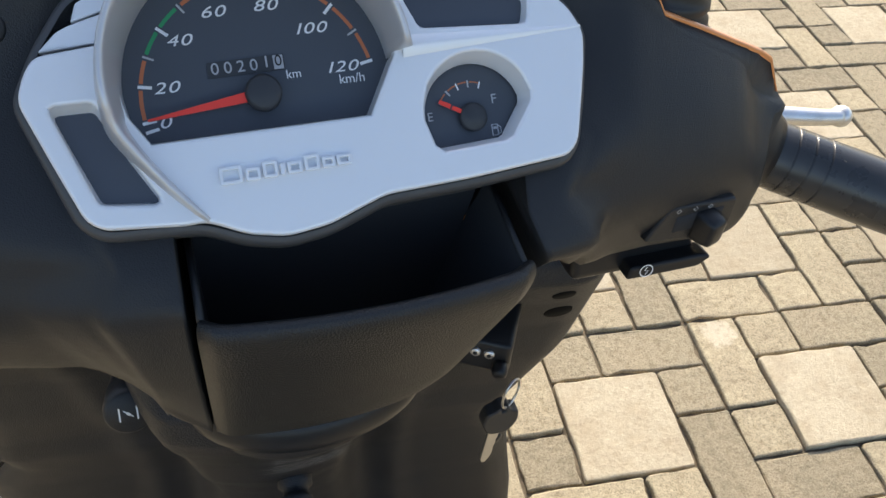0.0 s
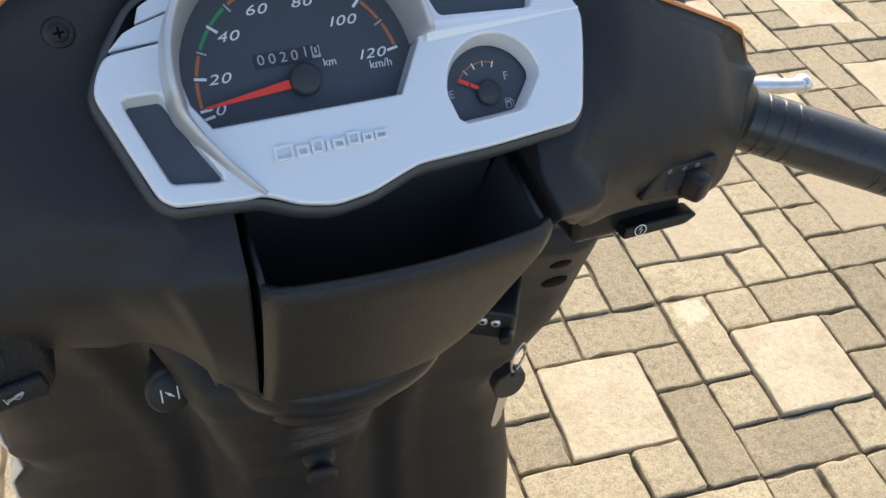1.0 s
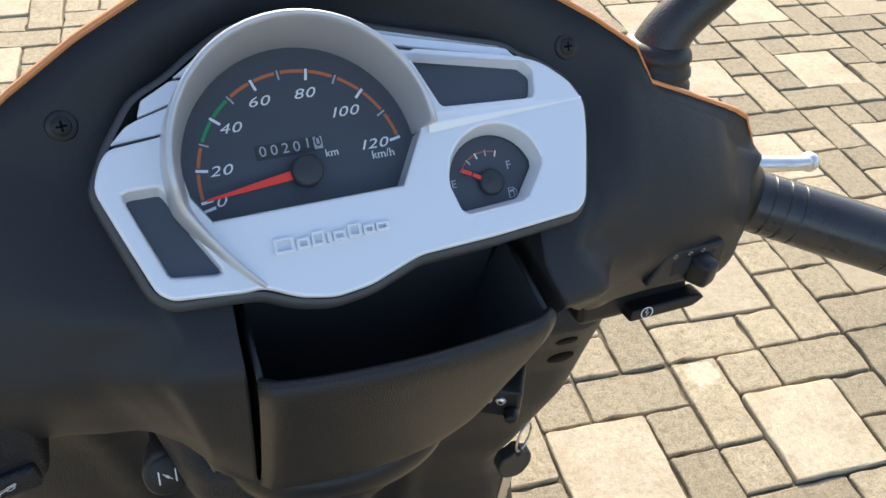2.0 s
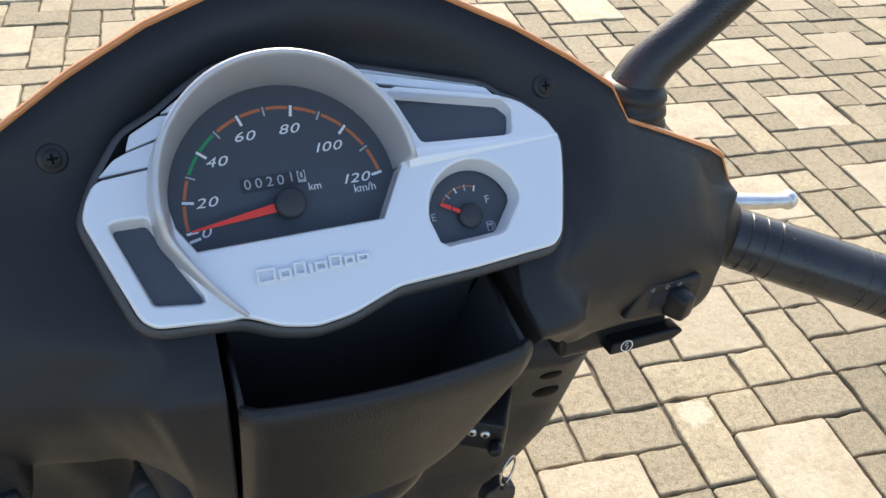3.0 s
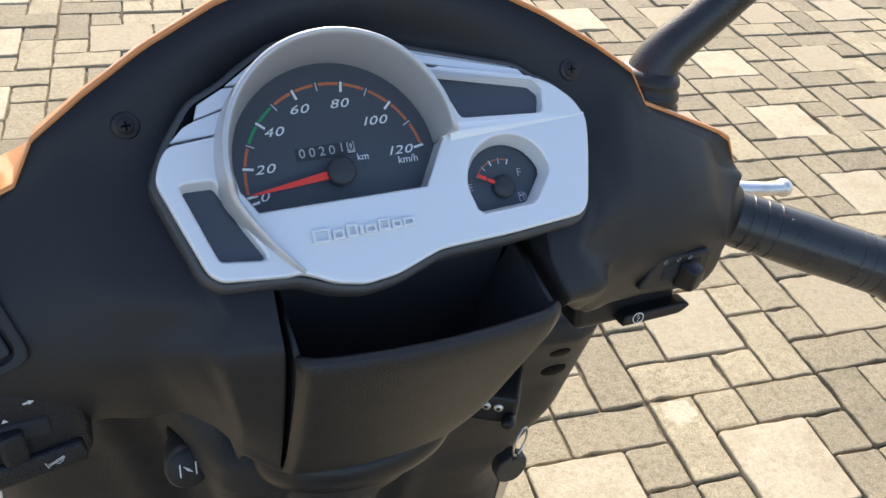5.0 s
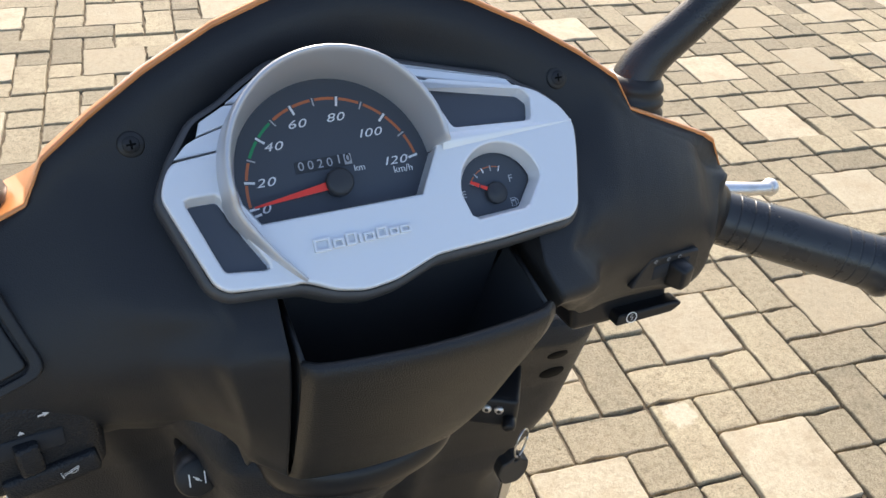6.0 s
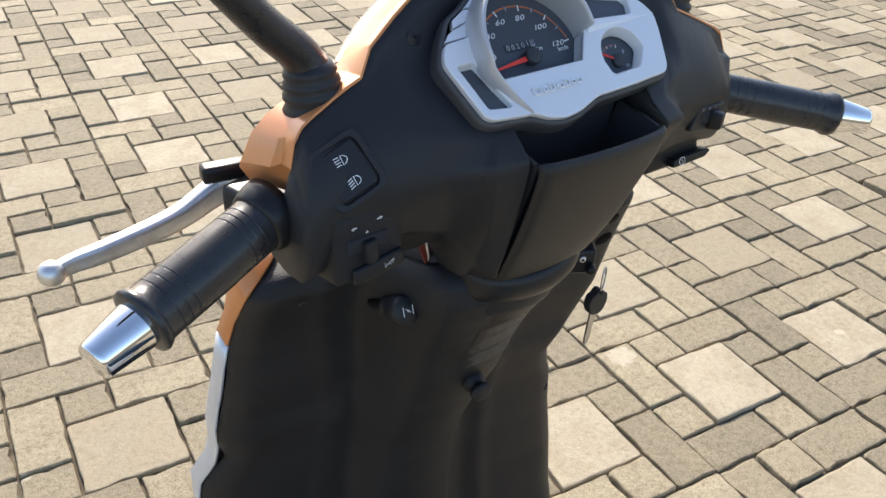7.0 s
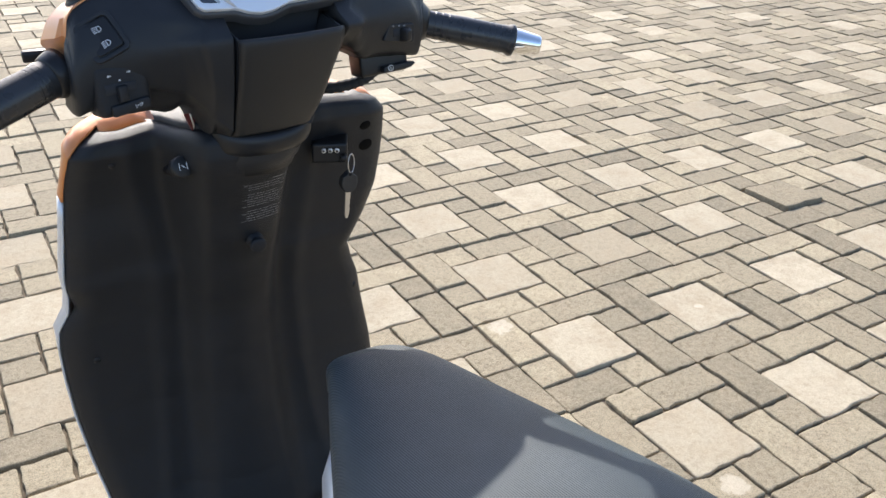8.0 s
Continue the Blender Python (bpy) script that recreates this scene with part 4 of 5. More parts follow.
part("arrow_symbol", arrow(HS @ Matrix.Translation((.0070, .0165, .0037)) @ Matrix.Rotation(radians(6), 4, 'Z') @ Matrix.Scale(.75, 4), 1), M_PRINT, hs)
part("arrow_symbol", arrow(HS @ Matrix.Translation((-.0125, .0150, .0037)) @ Matrix.Rotation(radians(6), 4, 'Z') @ Matrix.Scale(.75, 4), -1), M_PRINT, hs)
part("arrow_symbol", curve_mesh("arrow_symbol", [[(-.0020, -.001), (.0020, -.001), (0, .0018)]], HS @ Matrix.Translation((-.003, .0098, .0039)) @ Matrix.Scale(.7, 4), .0001), M_PRINT, hs)
hm = HS @ Matrix.Translation((.0115, -.0168, .0072)) @ Matrix.Rotation(radians(14), 4, 'Z')
part("horn_symbol", merge([ribbon([(-.0040, .0020), (-.0032, .0004), (.0038, .0012), (.0038, .0004), (-.0032, -.0006), (-.0040, -.0020)], .0005, hm, True), ribbon([(-.001, .0000), (.0004, -.0016), (.0026, -.0010), (.0028, .0004)], .0004, hm)], "horn_symbol"), M_PRINT, hs)

# --- rider's right: light switch and starter
RS = Matrix.Translation((.1630, .0262, .9840)) @ Matrix.Rotation(radians(5), 4, 'Z') @ Matrix.Rotation(radians(90), 4, 'X')
rs = part("light_switch_box", curve_mesh("light_switch_box", [scaled(rounded([(-26, -5.5), (21, -14), (21, 9.5), (-16.5, 13)], 3.5, 3))], RS, .004, .0015), M_BLACK, scooter, "black light switch housing", smooth=False)
part("switch_slot", block((.026, .010, .002), RS @ Matrix.Translation((.001, .002, .0050)), .0008, 1), M_CAVITY, rs)
part("switch_knob", block((.012, .017, .012), RS @ Matrix.Translation((.005, -.001, .009)) @ Matrix.Rotation(radians(14), 4, 'Y'), .0025, 2, taper=.8), M_GLOSSBLACK, rs)
for px in (-.012, -.003, .005):
    part("print_mark", ribbon([(-.0012, 0), (0, .0012), (.0012, 0), (0, -.0012)], .0005, RS @ Matrix.Translation((px, .0096 - .08 * px, .0058)), True), M_GREYPRINT, rs)
ST = Matrix.Translation((.1610, .0490, .9425)) @ Matrix.Rotation(radians(-2), 4, 'Z') @ Matrix.Rotation(radians(80), 4, 'X') @ Matrix.Rotation(radians(2), 4, 'Z')
st = part("starter_housing", block((.066, .031, .032), ST @ Matrix.Translation((-.005, .0035, -.011)), .005, 3), M_GLOSSBLACK, scooter, "black starter switch housing")
part("starter_button", curve_mesh("starter_button", [scaled(rounded([(-13, -5.2), (26, -4.8), (33, -.4), (31, 2.0), (25, 2.6), (-11, 2.2)], 2.0, 3))], ST @ Matrix.Translation((0, -.004, .008)), .0045, .0018), M_GLOSSBLACK, st, smooth=False)
sm = ST @ Matrix.Translation((-.003, -.0045, .0146))
part("start_symbol", merge([ribbon([(.0034 * math.cos(a), .0034 * math.sin(a)) for a in (2 * math.pi * k / 24 for k in range(24))], .0006, sm, True), ribbon([(.0004, .0022), (-.0010, .0004), (.0010, .0002), (-.0004, -.0022)], .0005, sm)], "start_symbol"), M_WHITE, st)

# --- added red wedge and bright tube for an unidentified part under the left wing
tg = part("red_tag", curve_mesh("red_tag", [scaled(rounded([(-7, 9), (7, 9), (4, -2), (0, -12), (-4, -1)], 1.5, 2))], Matrix.Translation((-.0815, .0755, .9068)) @ Matrix.Rotation(radians(84), 4, 'X'), .0012, .0006), M_REDLENS, scooter, "small red plastic wedge", smooth=False)
part("bright_tube", tube(catmull([(-.0820, .0735, .916), (-.0810, .0727, .909), (-.0795, .0731, .902), (-.0800, .0745, .897)], 4), .0011, 10), M_ALLOY, tg)
# --- brake cables under the bars
pth = catmull([(.196, .104, .944), (.176, .090, .929), (.152, .086, .915), (.122, .098, .906), (.080, .125, .902)], 12)
part("brake_cable", tube(pth, [.0066 + .0011 * (i % 3 == 0) for i in range(len(pth))], 12), M_CAVITY, scooter, "black corrugated cable sleeve")

# --- choke knob
ck = part("choke_knob", turned((-.099, .124, .834), (-.097, .0740, .8560), [(0, .006), (.35, .006), (.40, .009), (.50, .0100), (.55, .0085), (.60, .0085), (.64, .0115), (.9, .0128), (.97, .0125), (1, .0110)], 32), M_BLACK, scooter, "black round choke knob")
cm = Matrix.Translation((-.0972, .0735, .8563)) @ Matrix.Rotation(radians(66), 4, 'X')
part("choke_symbol", merge([ribbon([(-.0046, -.0040), (-.0042, .0040)], .0008, cm), ribbon([(.0042, -.0040), (.0046, .0040)], .0008, cm), ribbon([(-.0022, .0022), (.0022, -.0020)], .0006, cm), ribbon([(-.0008, .0008), (.0008, -.0008)], .0016, cm)], "choke_symbol"), M_WHITE, ck)

# ---------------------------------------------------------------- body behind the steering, turned a little against the bars
BODY = Matrix.Translation((-.012, .10, 0)) @ Matrix.Rotation(radians(-6), 4, 'Z')


def body_part(name, bm, material, parent, label="", smooth=True):
    if isinstance(bm, bmesh.types.BMesh):
        bmesh.ops.transform(bm, matrix=BODY, verts=bm.verts)
    else:
        bm.transform(BODY)
    return part(name, bm, material, parent, label, smooth)


ZS = [.886, .8825, .877, .863, .830, .790, .740, .695, .670, .640, .604, .580, .522, .453, .372, .300, .190]
HWL = [.156, .168, .182, .195, .203, .209, .215, .221, .224, .217, .239, .243, .244, .241, .232, .220, .210]
HWR = [.164, .178, .192, .202, .208, .211, .206, .194, .181, .170, .181, .190, .200, .212, .217, .225, .215]
YB = [.044, .029, .0175, .0145, .030, .045, .054, .066, .068, .077, .087, .091, .098, .099, .092, .080, .045]
TD = [.086, .086, .086, .085, .083, .079, .071, .060, .052, .046, .042, .040, .038, .036, .034, .030, .020]
TW = [.068, .068, .068, .068, .067, .064, .060, .057, .055, .055, .055, .056, .058, .060, .064, .070, .080]
TC = -.014


def shield_y(x, z):
    """How far forward the inner shield stands at a place."""
    zz = [-v for v in ZS]
    hl, hr, yb, td, tw = (float(np.interp(-z, zz, q)) for q in (HWL, HWR, YB, TD, TW))
    e = abs(x - TC) / tw
    bump = 0.5 * (1 + math.cos(math.pi * min(1, (e - .62) / .7))) if e > .62 else 1.0
    crown = .006 * min(1, e / .62) ** 2
    rib = .004 * math.exp(-((abs(x - TC) - tw * 1.75) / .012) ** 2)
    curl = .016 * max(0, (abs(x) / (hr if x > 0 else hl) - .86) / .14) ** 2
    return yb - td * bump + crown * bump - rib + curl


def top_lift(z, u):
    """The top edge climbs towards the column."""
    if u < 0:
        return max(0, (z - .850) / .034) * float(np.interp(-u, [0, .3, .5, .85, 1], [.018, .015, .006, -.001, -.003]))
    return .016 * max(0, (z - .850) / .034) * (1 - abs(u))


def shield_row(k):
    z = ZS[0] + (ZS[-1] - ZS[0]) * k
    zz = [-v for v in ZS]
    hl, hr = (float(np.interp(-z, zz, q)) for q in (HWL, HWR))
    hl -= float(np.interp(z, [.60, .78, .84], [.004, .004, .001]))
    return [(u * (hr if u > 0 else hl), shield_y(u * (hr if u > 0 else hl), z), z + top_lift(z, u)) for u in np.linspace(-1, 1, 81)]


bm = skin([shield_row(k) for k in list(np.linspace(0, .06, 14)) + list(np.linspace(.065, 1, 120))], closed=False)
shield = body_part("leg_shield", bm, M_SHIELD, scooter, "black grained plastic inner leg shield with central tunnel")
so = shield.modifiers.new("thickness", 'SOLIDIFY')
so.thickness, so.offset = 0.003, 0
# front fairing: orange above, silver below, standing out round the shield
for name, lab, mt, z0, z1 in (("front_fairing", "glossy orange front fairing", M_ORANGE, .886, .801), ("side_fairing", "silver painted lower front fairing", M_SIDEPAINT, .799, .200)):
    rings = []
    for z in np.linspace(z0, z1, 22):
        zz = [-v for v in ZS]
        hl, hr, yb = (float(np.interp(-z, zz, q)) for q in (HWL, HWR, YB))
        gl = float(np.interp(z, [.26, .56, .60, .64, .78, .85, .897], [-.006, -.004, .000, .000, -.001, .000, .000]))
        if z > .83:
            yb = float(np.interp(z, [.83, .886], [.030, .042]))
        ring = [(-hl + .002, shield_y(-hl + .003, z) - .0005, z)]
        for u in np.linspace(-1, 1, 41):
            ring.append(((hl + gl - .004 * max(0, min(1, (z - .80) / .05)) if u < 0 else hr + .001) * u, yb + .034 + (1 - abs(u) ** 2.4) * .10, z + top_lift(z, u) + .001 + .005 * max(0, (z - .850) / .034) * max(0, -u - .35) / .65))
        ring.append((hr - .006, shield_y(hr - .006, z) + .006, z))
        rings.append(ring)
    bm = skin(rings, closed=False)
    if mt is M_ORANGE:
        bm.verts.ensure_lookup_table()
        top = bm.verts[:43]
        low = []
        for i, v in enumerate(top):
            x = v.co.x * (.96 if 0 < i < 42 else 1)
            low.append(bm.verts.new((x, shield_y(x, .884) + .004, .8845 - .012 * max(0, min(1, (x / HWL[0] + .64) / .06)) * max(0, min(1, (.03 - x) / .02)) + top_lift(.886, max(-1, x / HWL[0]) if x < 0 else min(1, x / HWR[0])))))
        for a, b, c, d in zip(top, top[1:], low[1:], low):
            bm.faces.new((a, b, c, d))
    ob = body_part(name, bm, mt, scooter, lab)
    ob.data.set_sharp_from_angle(angle=radians(30))
    so = ob.modifiers.new("thickness", 'SOLIDIFY')
    so.thickness, so.offset = 0.003, 1
# black panel closing the shield's top under the wing
rings = []
for u in np.linspace(-.60, .10, 29):
    x = u * (HWL[0] if u < 0 else HWR[0])
    y0, z0 = shield_y(x, .886), .886 + top_lift(.886, u)
    rings.append([(x, y0 + dy, z0 + dz) for dy, dz in ((-.0045, -.005), (-.0042, .002), (-.0015, .0060), (.006, .0075), (.040, .0075), (.080, .0060), (.120, .0040), (.121, -.010))])
body_part("shield_top_panel", skin(rings, closed=False), M_SHIELD, shield)
# screws on the shield; its slots are raised discs coloured near-black for shade
for x, z, r, mt in ((.178, .813, .010, M_HOLE_SHADE), (.172, .846, .008, M_HOLE_SHADE), (.183, .559, .005, M_GLOSSBLACK), (-.200, .548, .005, M_GLOSSBLACK), (-.150, .850, .004, M_GLOSSBLACK)):
    c = Vector((x, shield_y(x, z), z))
    nr = Vector(((shield_y(x + .002, z) - shield_y(x - .002, z)) / .004, -1, (shield_y(x, z + .002) - shield_y(x, z - .002)) / .004)).normalized()
    if r < .006:
        body_part("shield_screw", turned(c - nr * .004, c + nr * .0034, [(0, r), (.8, r), (.95, r * .8), (1, r * .5)], 20), mt, shield)
    else:
        body_part("shield_slot", turned(c - nr * .004, c + nr * .0019, [(0, r), (.9, r), (1, r * .92)], 24), mt, shield)
# caution label with unreadable lines
def shield_line(x0, x1, z0, z1, width, lift=.0027, n=7):
    """A thin printed line lying on the shield."""
    top, bot = [], []
    for i in range(n):
        t = i / (n - 1)
        x, z = x0 + (x1 - x0) * t, z0 + (z1 - z0) * t
        top.append((x, shield_y(x, z + width / 2) - lift, z + width / 2))
        bot.append((x, shield_y(x, z - width / 2) - lift, z - width / 2))
    return skin([top, bot], closed=False)


rl = random.Random(3)
lz = np.linspace(.832, .766, 17)
bm = skin([[(x, shield_y(x, z) - .0022, z) for x in np.linspace(-.024, .046, 15)] for z in lz], closed=False)
lb = body_part("caution_label", bm, M_SHIELD, shield, "dark caution label with fine unreadable print")
body_part("print_line", shield_line(.016, .040, .8300, .8300, .0010), M_FAINT2, lb)
for k in range(16):
    if k in (3, 10):
        continue
    z = .8255 - .0038 * k
    x, end = -.020 + (.006 if k % 3 else 0), .041 - rl.uniform(0, .014)
    while x < end - .003:
        w = min(rl.uniform(.005, .016), end - x)
        body_part("print_line", shield_line(x, x + w, z, z, .0006, n=4), M_FAINT2, lb)
        x += w + rl.uniform(.0012, .0022)

# ignition lock housing with three bolts
IGM = Matrix.Translation((.0995, .0880, .8280)) @ Matrix.Rotation(radians(-30), 4, 'Z')
ig = part("ignition_housing", block((.046, .042, .027), IGM @ Matrix.Translation((-.001, .0210, -.0040)), .004, 3), M_GLOSSBLACK, scooter, "black ignition lock housing")
for k in (-1, 0, 1):
    m = IGM @ Matrix.Translation((.0085 * k, 0, 0))
    bm = turned((0, .004, 0), (0, -.0020, 0), [(0, .0032), (.8, .0034), (.95, .0030), (1, .0020)], 18)
    bmesh.ops.transform(bm, matrix=m, verts=bm.verts)
    bolt = part("bolt", bm, M_ALLOY, ig, "small bright bolt")
    bm = turned((0, -.0018, 0), (0, -.0024, 0), [(0, .0015), (1, .0013)], 10)
    bmesh.ops.transform(bm, matrix=m, verts=bm.verts)
    part("bolt_socket", bm, M_GLOSSBLACK, bolt)
bm = turned((.016, .004, -.008), (.017, -.008, -.010), [(0, .0050), (.7, .0050), (.9, .0044), (1, .003)], 24)
bmesh.ops.transform(bm, matrix=IGM, verts=bm.verts)
part("lock_barrel", bm, M_GLOSSBLACK, ig)
# hook on the tunnel
hk = body_part("bag_hook", turned((-.002, -.012, .736), (-.002, -.034, .733), [(0, .011), (.4, .011), (.5, .008), (.7, .008), (.78, .0105), (.95, .0105), (1, .008)], 28), M_SHIELD, scooter, "black round bag hook")

# floor board, seat, body sides, wheels
rings = []
for y, hw, z in ((.02, .18, .222), (-.04, .19, .215), (-.12, .195, .212), (-.26, .18, .214), (-.33, .16, .222)):
    rings.append([(sx * hw, y, z + dz) for sx, dz in ((-1, -.03), (-1, -.004), (-.97, 0), (-.3, 0), (.3, 0), (.97, 0), (1, -.004), (1, -.03))])
body_part("floor_board", skin(rings), M_SHIELD, scooter, "black plastic floor board")
STN = [(.000, .006, .706, .698), (.004, .026, .716, .694), (.015, .046, .728, .686), (.035, .061, .738, .680), (.07, .078, .745, .674), (.13, .098, .752, .668), (.22, .126, .762, .664), (.34, .158, .777, .662), (.48, .176, .792, .666), (.62, .176, .800, .674), (.74, .155, .800, .686), (.82, .09, .785, .71)]
rings = []
for d, hw, zt, zb in [tuple(p) for p in catmull(STN, 3)]:
    ring = []
    for k in range(36):
        a = 2 * math.pi * k / 36
        c, s_ = math.cos(a), math.sin(a)
        x = hw * math.copysign(abs(c) ** (.55 if c > 0 else .68), c) * (1 if c > 0 else float(np.interp(d, [0, .03, .12, .3], [.7, .56, .74, .97]))) + .006
        z = (zt + zb) / 2 + (zt - zb) / 2 * math.copysign(abs(s_) ** (.62 if s_ > 0 else .35), s_)
        ring.append((x, -.274 - d, z))
    rings.append(ring)
seat = body_part("seat", skin(rings), M_SEAT, scooter, "long grey vinyl seat with fine ribbed grain")
rings = []
for d, hw, zt, zb in ((.02, .04, .670, .30), (.05, .060, .672, .27), (.14, .095, .680, .26), (.3, .150, .690, .30), (.5, .180, .695, .36), (.68, .175, .695, .44), (.80, .12, .69, .52), (.86, .05, .69, .58)):
    ring = [(sx * hw * w, -.315 - d, zb + (zt - zb) * k) for sx, ks in ((-1, (0, .25, .55, .8, .95, 1)), (1, (1, .95, .8, .55, .25, 0))) for k in ks for w in (float(np.interp(k, [0, .25, .55, .8, .95, 1], [.8, .95, 1.05, 1.08, 1.04, .9])),)]
    rings.append(ring)
body_part("side_panels", skin(rings), M_SIDEPAINT, scooter, "silver painted side panels under the seat")
for y, r in ((.30, .22), (-.95, .22)):
    wh = body_part("wheel", turned((-.045, y, r), (.045, y, r), [(0, r * .62), (.06, r * .80), (.16, r * .93), (.34, r * .99), (.5, r), (.66, r * .99), (.84, r * .93), (.94, r * .80), (1, r * .62)], 48), M_TYRE, scooter, "black scooter tyre on rim")
    body_part("wheel_hub", turned((-.05, y, r), (.05, y, r), [(0, .04), (.15, r * .6), (.85, r * .6), (1, .04)], 36), M_ALLOY, wh)
body_part("front_mudguard", skin([[(x, .30 + .245 * math.cos(a) * (1 - .1 * (x / .07) ** 2), .22 + .245 * math.sin(a) * (1 - .1 * (x / .07) ** 2)) for x in np.linspace(-.07, .07, 9)] for a in np.linspace(.5, 2.5, 24)], closed=False), M_ORANGE, scooter)

# ---------------------------------------------------------------- the key, hanging from its ring
key = tagged(new("key"), "small steel key with black plastic head hanging from ring", "key")
ring_c = Vector((.1135, .060, .8170))
bm = tube([ring_c + Vector((.0085 * math.cos(a) * .8, .004 * math.cos(a), .0125 * math.sin(a))) for a in (2 * math.pi * k / 32 for k in range(33))], .0008, 8)
part("key_ring", bm, M_STEEL, key, "thin steel split ring")
KM = Matrix.Translation((.1095, .0620, .7935)) @ Matrix.Rotation(radians(90), 4, 'X') @ Matrix.Rotation(radians(-4), 4, 'Z')
part("key_head", curve_mesh("key_head", [scaled(rounded([(-10, 7), (-5, 9), (-3, 12.5), (3, 12.5), (5, 9), (10.5, 7), (12, -3), (9, -11), (5, -15), (-4, -15), (-8, -12), (-12, -3)], 3.5, 3)), scaled(arc((0, 9.5), 1.4, 0, 330, 11))], KM, .0032, .0014), M_RUBBER, key, "black rubber key head", smooth=False)
part("key_blade", curve_mesh("key_blade", [scaled([(-4, -14), (3.6, -14), (3.4, -24), (2.6, -27), (3.2, -31), (2.2, -35), (3.0, -40), (2.2, -46), (0, -52), (-2.6, -52), (-4, -48)])], KM, .0009, .0003), M_STEEL, key, "flat steel key blade", smooth=False)

# ---------------------------------------------------------------- ground: block paving in a repeating pattern
bm = bmesh.new()
R = 400.0
vs = [bm.verts.new(p) for p in ((-R, -R, -.0095), (R, -R, -.0095), (R, R, -.0095), (-R, R, -.0095))]
bm.faces.new(vs)
ground = tagged(part("ground", bm, M_SAND, None, smooth=False), "sandy bedding between the paving blocks", "ground", kind="structure")

GRID_O, GRID_TH, UNIT = (0.4975, 0.5733), radians(-6.00), .1
GU = Vector((math.cos(GRID_TH), math.sin(GRID_TH), 0))
GV = Vector((math.sin(GRID_TH), -math.cos(GRID_TH), 0))
GO = Vector((*GRID_O, 0))
CELL = [(0, 0, 2, 2), (2, 0, 1, 1), (3, -1, 1, 2), (2, 1, 1, 2), (3, 1, 1, 1), (3, 2, 2, 1), (1, 2, 1, 1), (0, 3, 1, 1), (1, 3, 2, 1)]


def paver_mesh(w, h, seed, name="paver"):
    """A block with worn, rounded and uneven upper edges."""
    rn = random.Random(seed)
    g = .0027
    a, b = w * UNIT / 2 - g, h * UNIT / 2 - g
    loops = []
    r = .0055 if w + h < 4 else .008
    base = []
    for cx, cy, a0 in ((1, 1, 0), (-1, 1, 90), (-1, -1, 180), (1, -1, 270)):
        rr = r * rn.uniform(.55, 1.35)
        for k in (0, 45, 90):
            an = radians(a0 + k)
            base.append((cx * (a - rr) + rr * math.cos(an) + rn.uniform(-.0012, .0008), cy * (b - rr) + rr * math.sin(an) + rn.uniform(-.0012, .0008)))
    ragged = []
    for i, p in enumerate(base):
        ragged.append(p)
        q = base[(i + 1) % len(base)]
        ln = math.hypot(q[0] - p[0], q[1] - p[1])
        if ln > .04:
            for t in ((.25, .5, .75) if ln < .12 else (.16, .33, .5, .67, .84)):
                nx, ny = (q[1] - p[1]) / ln, -(q[0] - p[0]) / ln
                d = rn.gauss(-.0007, .0013) - (.004 if rn.random() < .06 else 0)
                ragged.append((p[0] + (q[0] - p[0]) * t + nx * d, p[1] + (q[1] - p[1]) * t + ny * d))
    base = ragged
    for z, ins in ((-.03, 0), (-.0045, 0), (-.0012, .0008), (0, .0032)):
        loops.append([(x - math.copysign(ins, x), y - math.copysign(ins, y), z + (rn.uniform(-.0005, .0005) if z > -.01 else 0)) for x, y in base])
    return loops


def paver_data(w, h, seed):
    loops = paver_mesh(w, h, seed)
    verts = [v for l in loops for v in l]
    n = len(loops[0])
    faces = [(r * n + i, r * n + (i + 1) % n, (r + 1) * n + (i + 1) % n, (r + 1) * n + i) for r in range(len(loops) - 1) for i in range(n)]
    faces.append(tuple((len(loops) - 1) * n + i for i in range(n)))
    return verts, faces


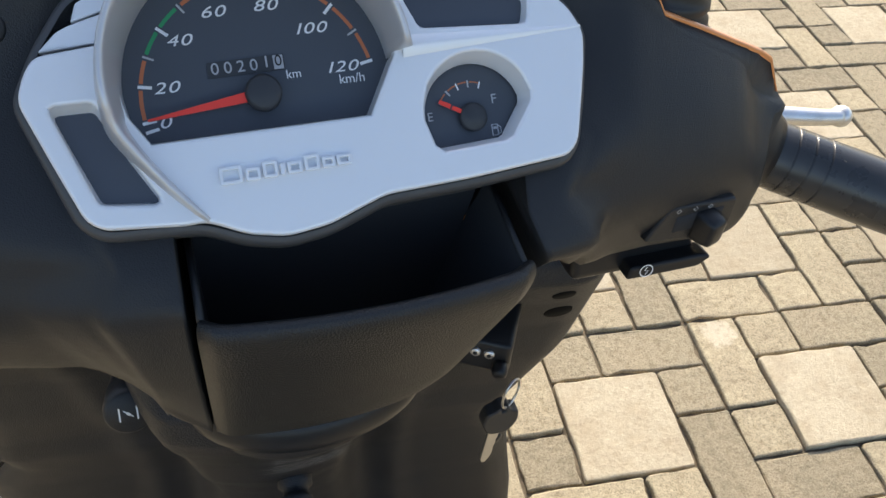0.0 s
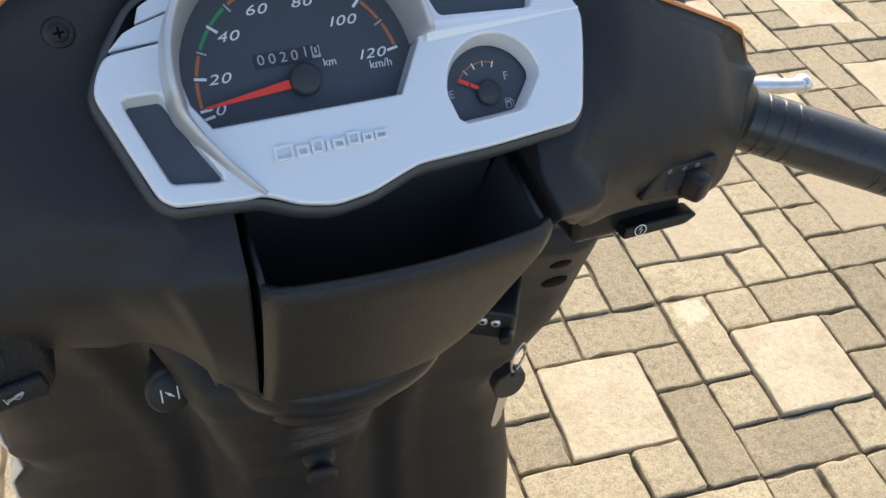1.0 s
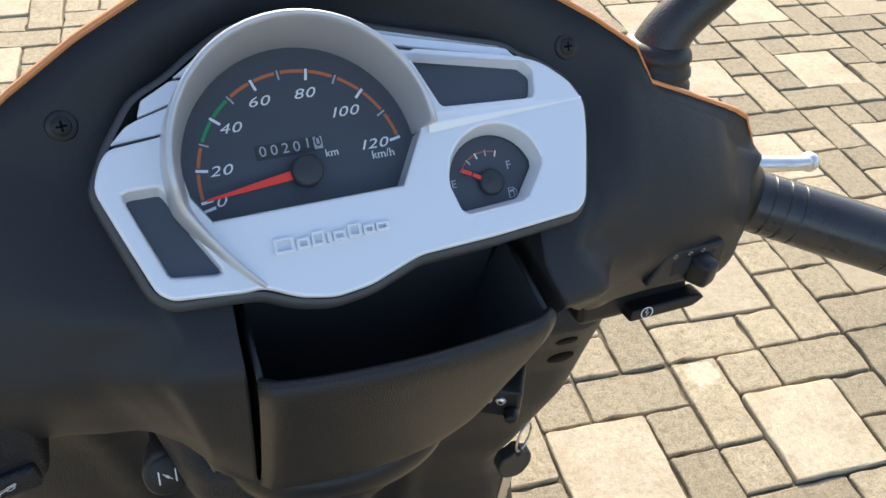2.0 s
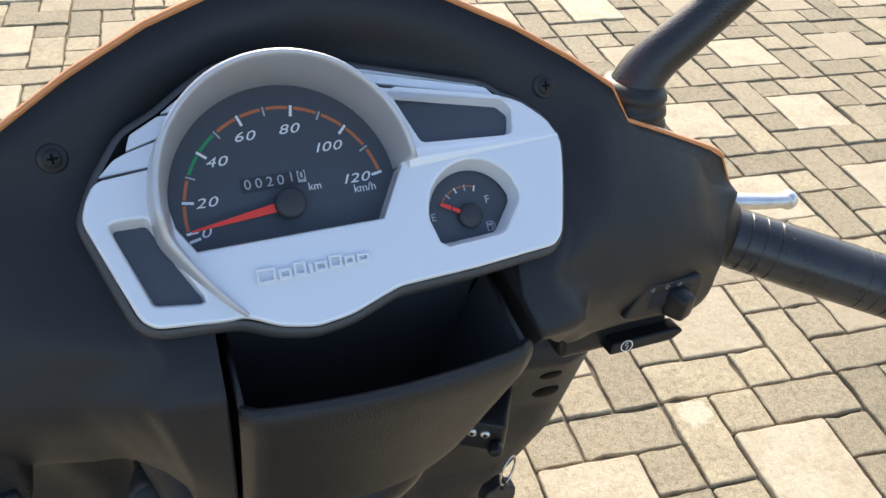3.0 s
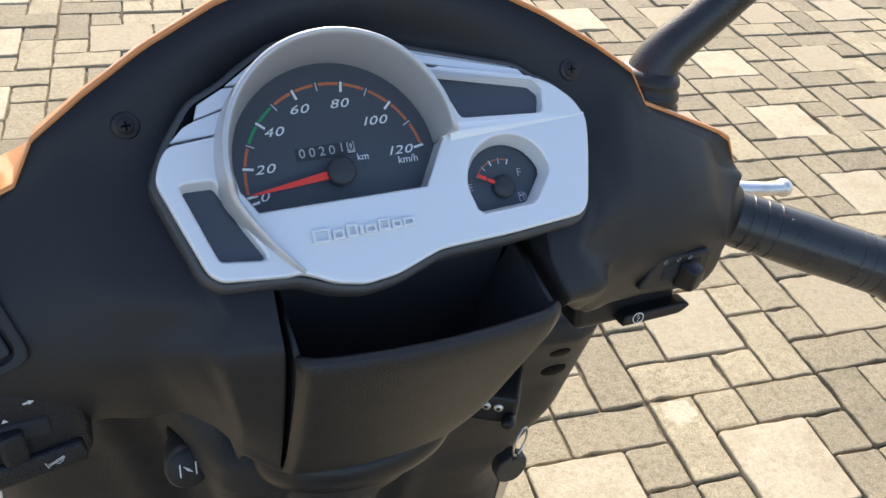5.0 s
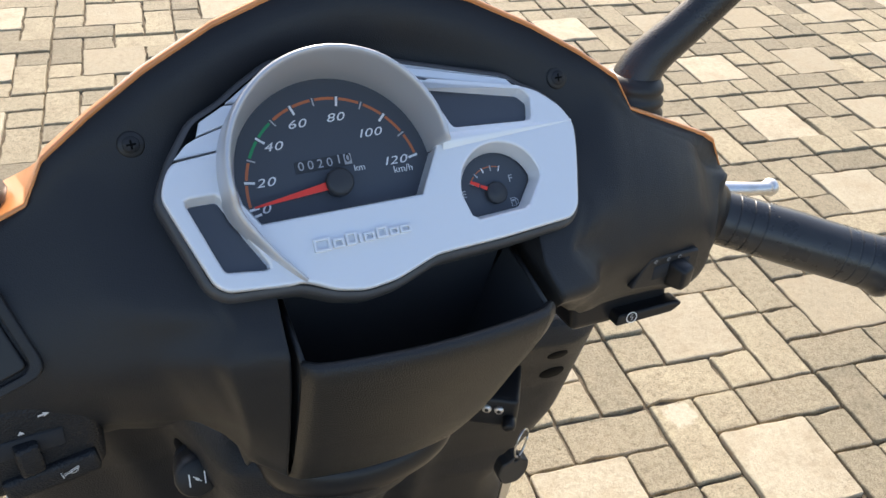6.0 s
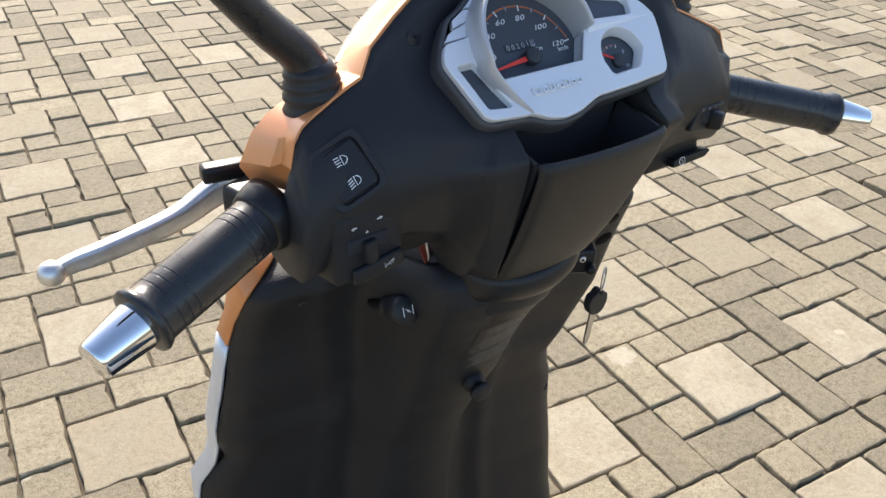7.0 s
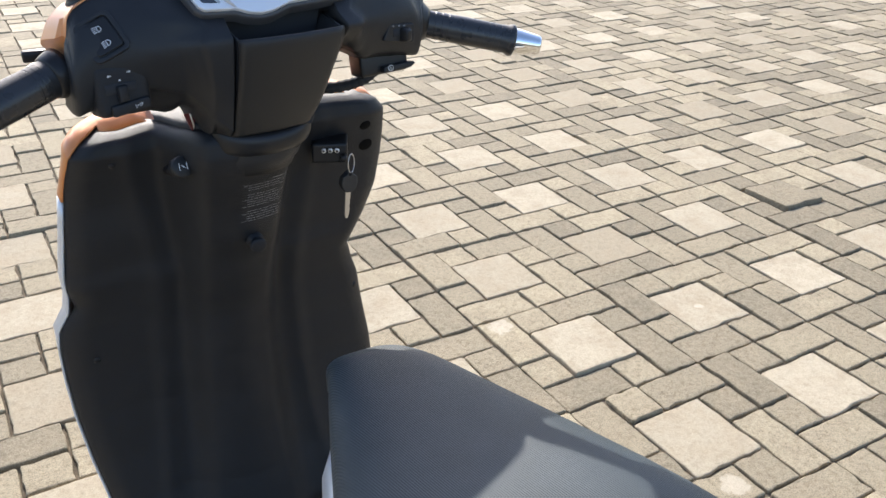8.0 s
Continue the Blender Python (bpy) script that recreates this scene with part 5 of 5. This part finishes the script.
VAR = {}
for w, h in ((2, 2), (1, 1), (1, 2), (2, 1)):
    for k in range(6):
        v, f = paver_data(w, h, 100 * w + 10 * h + k)
        me = bpy.data.meshes.new("paver")
        me.from_pydata(v, [], f)
        me.materials.append(M_SLAB if (w, h) == (2, 2) else M_PAVER)
        VAR[w, h, k] = (me, v, f)

pavement = tagged(new("pavement"), "block paving of cream squares and grey-beige concrete pavers", "pavement", kind="structure")
rn = random.Random(7)
rest = {True: ([], []), False: ([], [])}
rotz = Matrix((( GU.x, -GV.x, 0, 0), (GU.y, -GV.y, 0, 0), (0, 0, 1, 0), (0, 0, 0, 1)))
near = []
for iu in range(-30, 46):
    for iv in range(-60, 26):
        for u0, v0, w, h in CELL:
            uc, vc = iu * 4 + u0 + w / 2, iv * 4 + v0 + h / 2
            c = GO + GU * (uc * UNIT) + GV * (vc * UNIT)
            if c.x < -5.5 or c.x > 8.5 or c.y < -4.0 or c.y > 9.5:
                continue
            k = rn.randrange(6)
            dz = rn.gauss(0, .0021)
            tilt = (rn.gauss(0, .006), rn.gauss(0, .006), rn.gauss(0, .008))
            if abs(uc - 17) < .1 and abs(vc + 3) < .1:
                loose = True
                m = Matrix.Translation(c + Vector((0, 0, .010))) @ Matrix.Rotation(.045, 4, Vector((-.7, .7, 0))) @ rotz @ Matrix.Diagonal((.96, .96, 1, 1))
            else:
                loose = False
                m = Matrix.Translation(c + Vector((0, 0, dz))) @ rotz @ Euler(tilt).to_matrix().to_4x4()
            pd = (c - Vector((.75, .45, 0))).length
            near.append((pd, w, h, k, m, loose))
near.sort(key=lambda t: t[0])
for i, (pd, w, h, k, m, loose) in enumerate(near):
    me, v, f = VAR[w, h, k]
    if i < 300:
        ob = new("paver", me)
        ob.parent = pavement
        ob.matrix_basis = m
    else:
        V, F = rest[(w, h) == (2, 2) and not loose]
        o = len(V)
        V.extend(tuple(m @ Vector(q)) for q in v)
        F.extend(tuple(o + j for j in q) for q in f)
for big, (V, F) in rest.items():
    me = bpy.data.meshes.new("pavers")
    me.from_pydata(V, [], F)
    me.materials.append(M_SLAB if big else M_PAVER)
    ob = new("far_pavers", me)
    ob.parent = pavement
    tagged(ob, "cream square pavers further off" if big else "grey-beige pavers further off", kind="stuff")
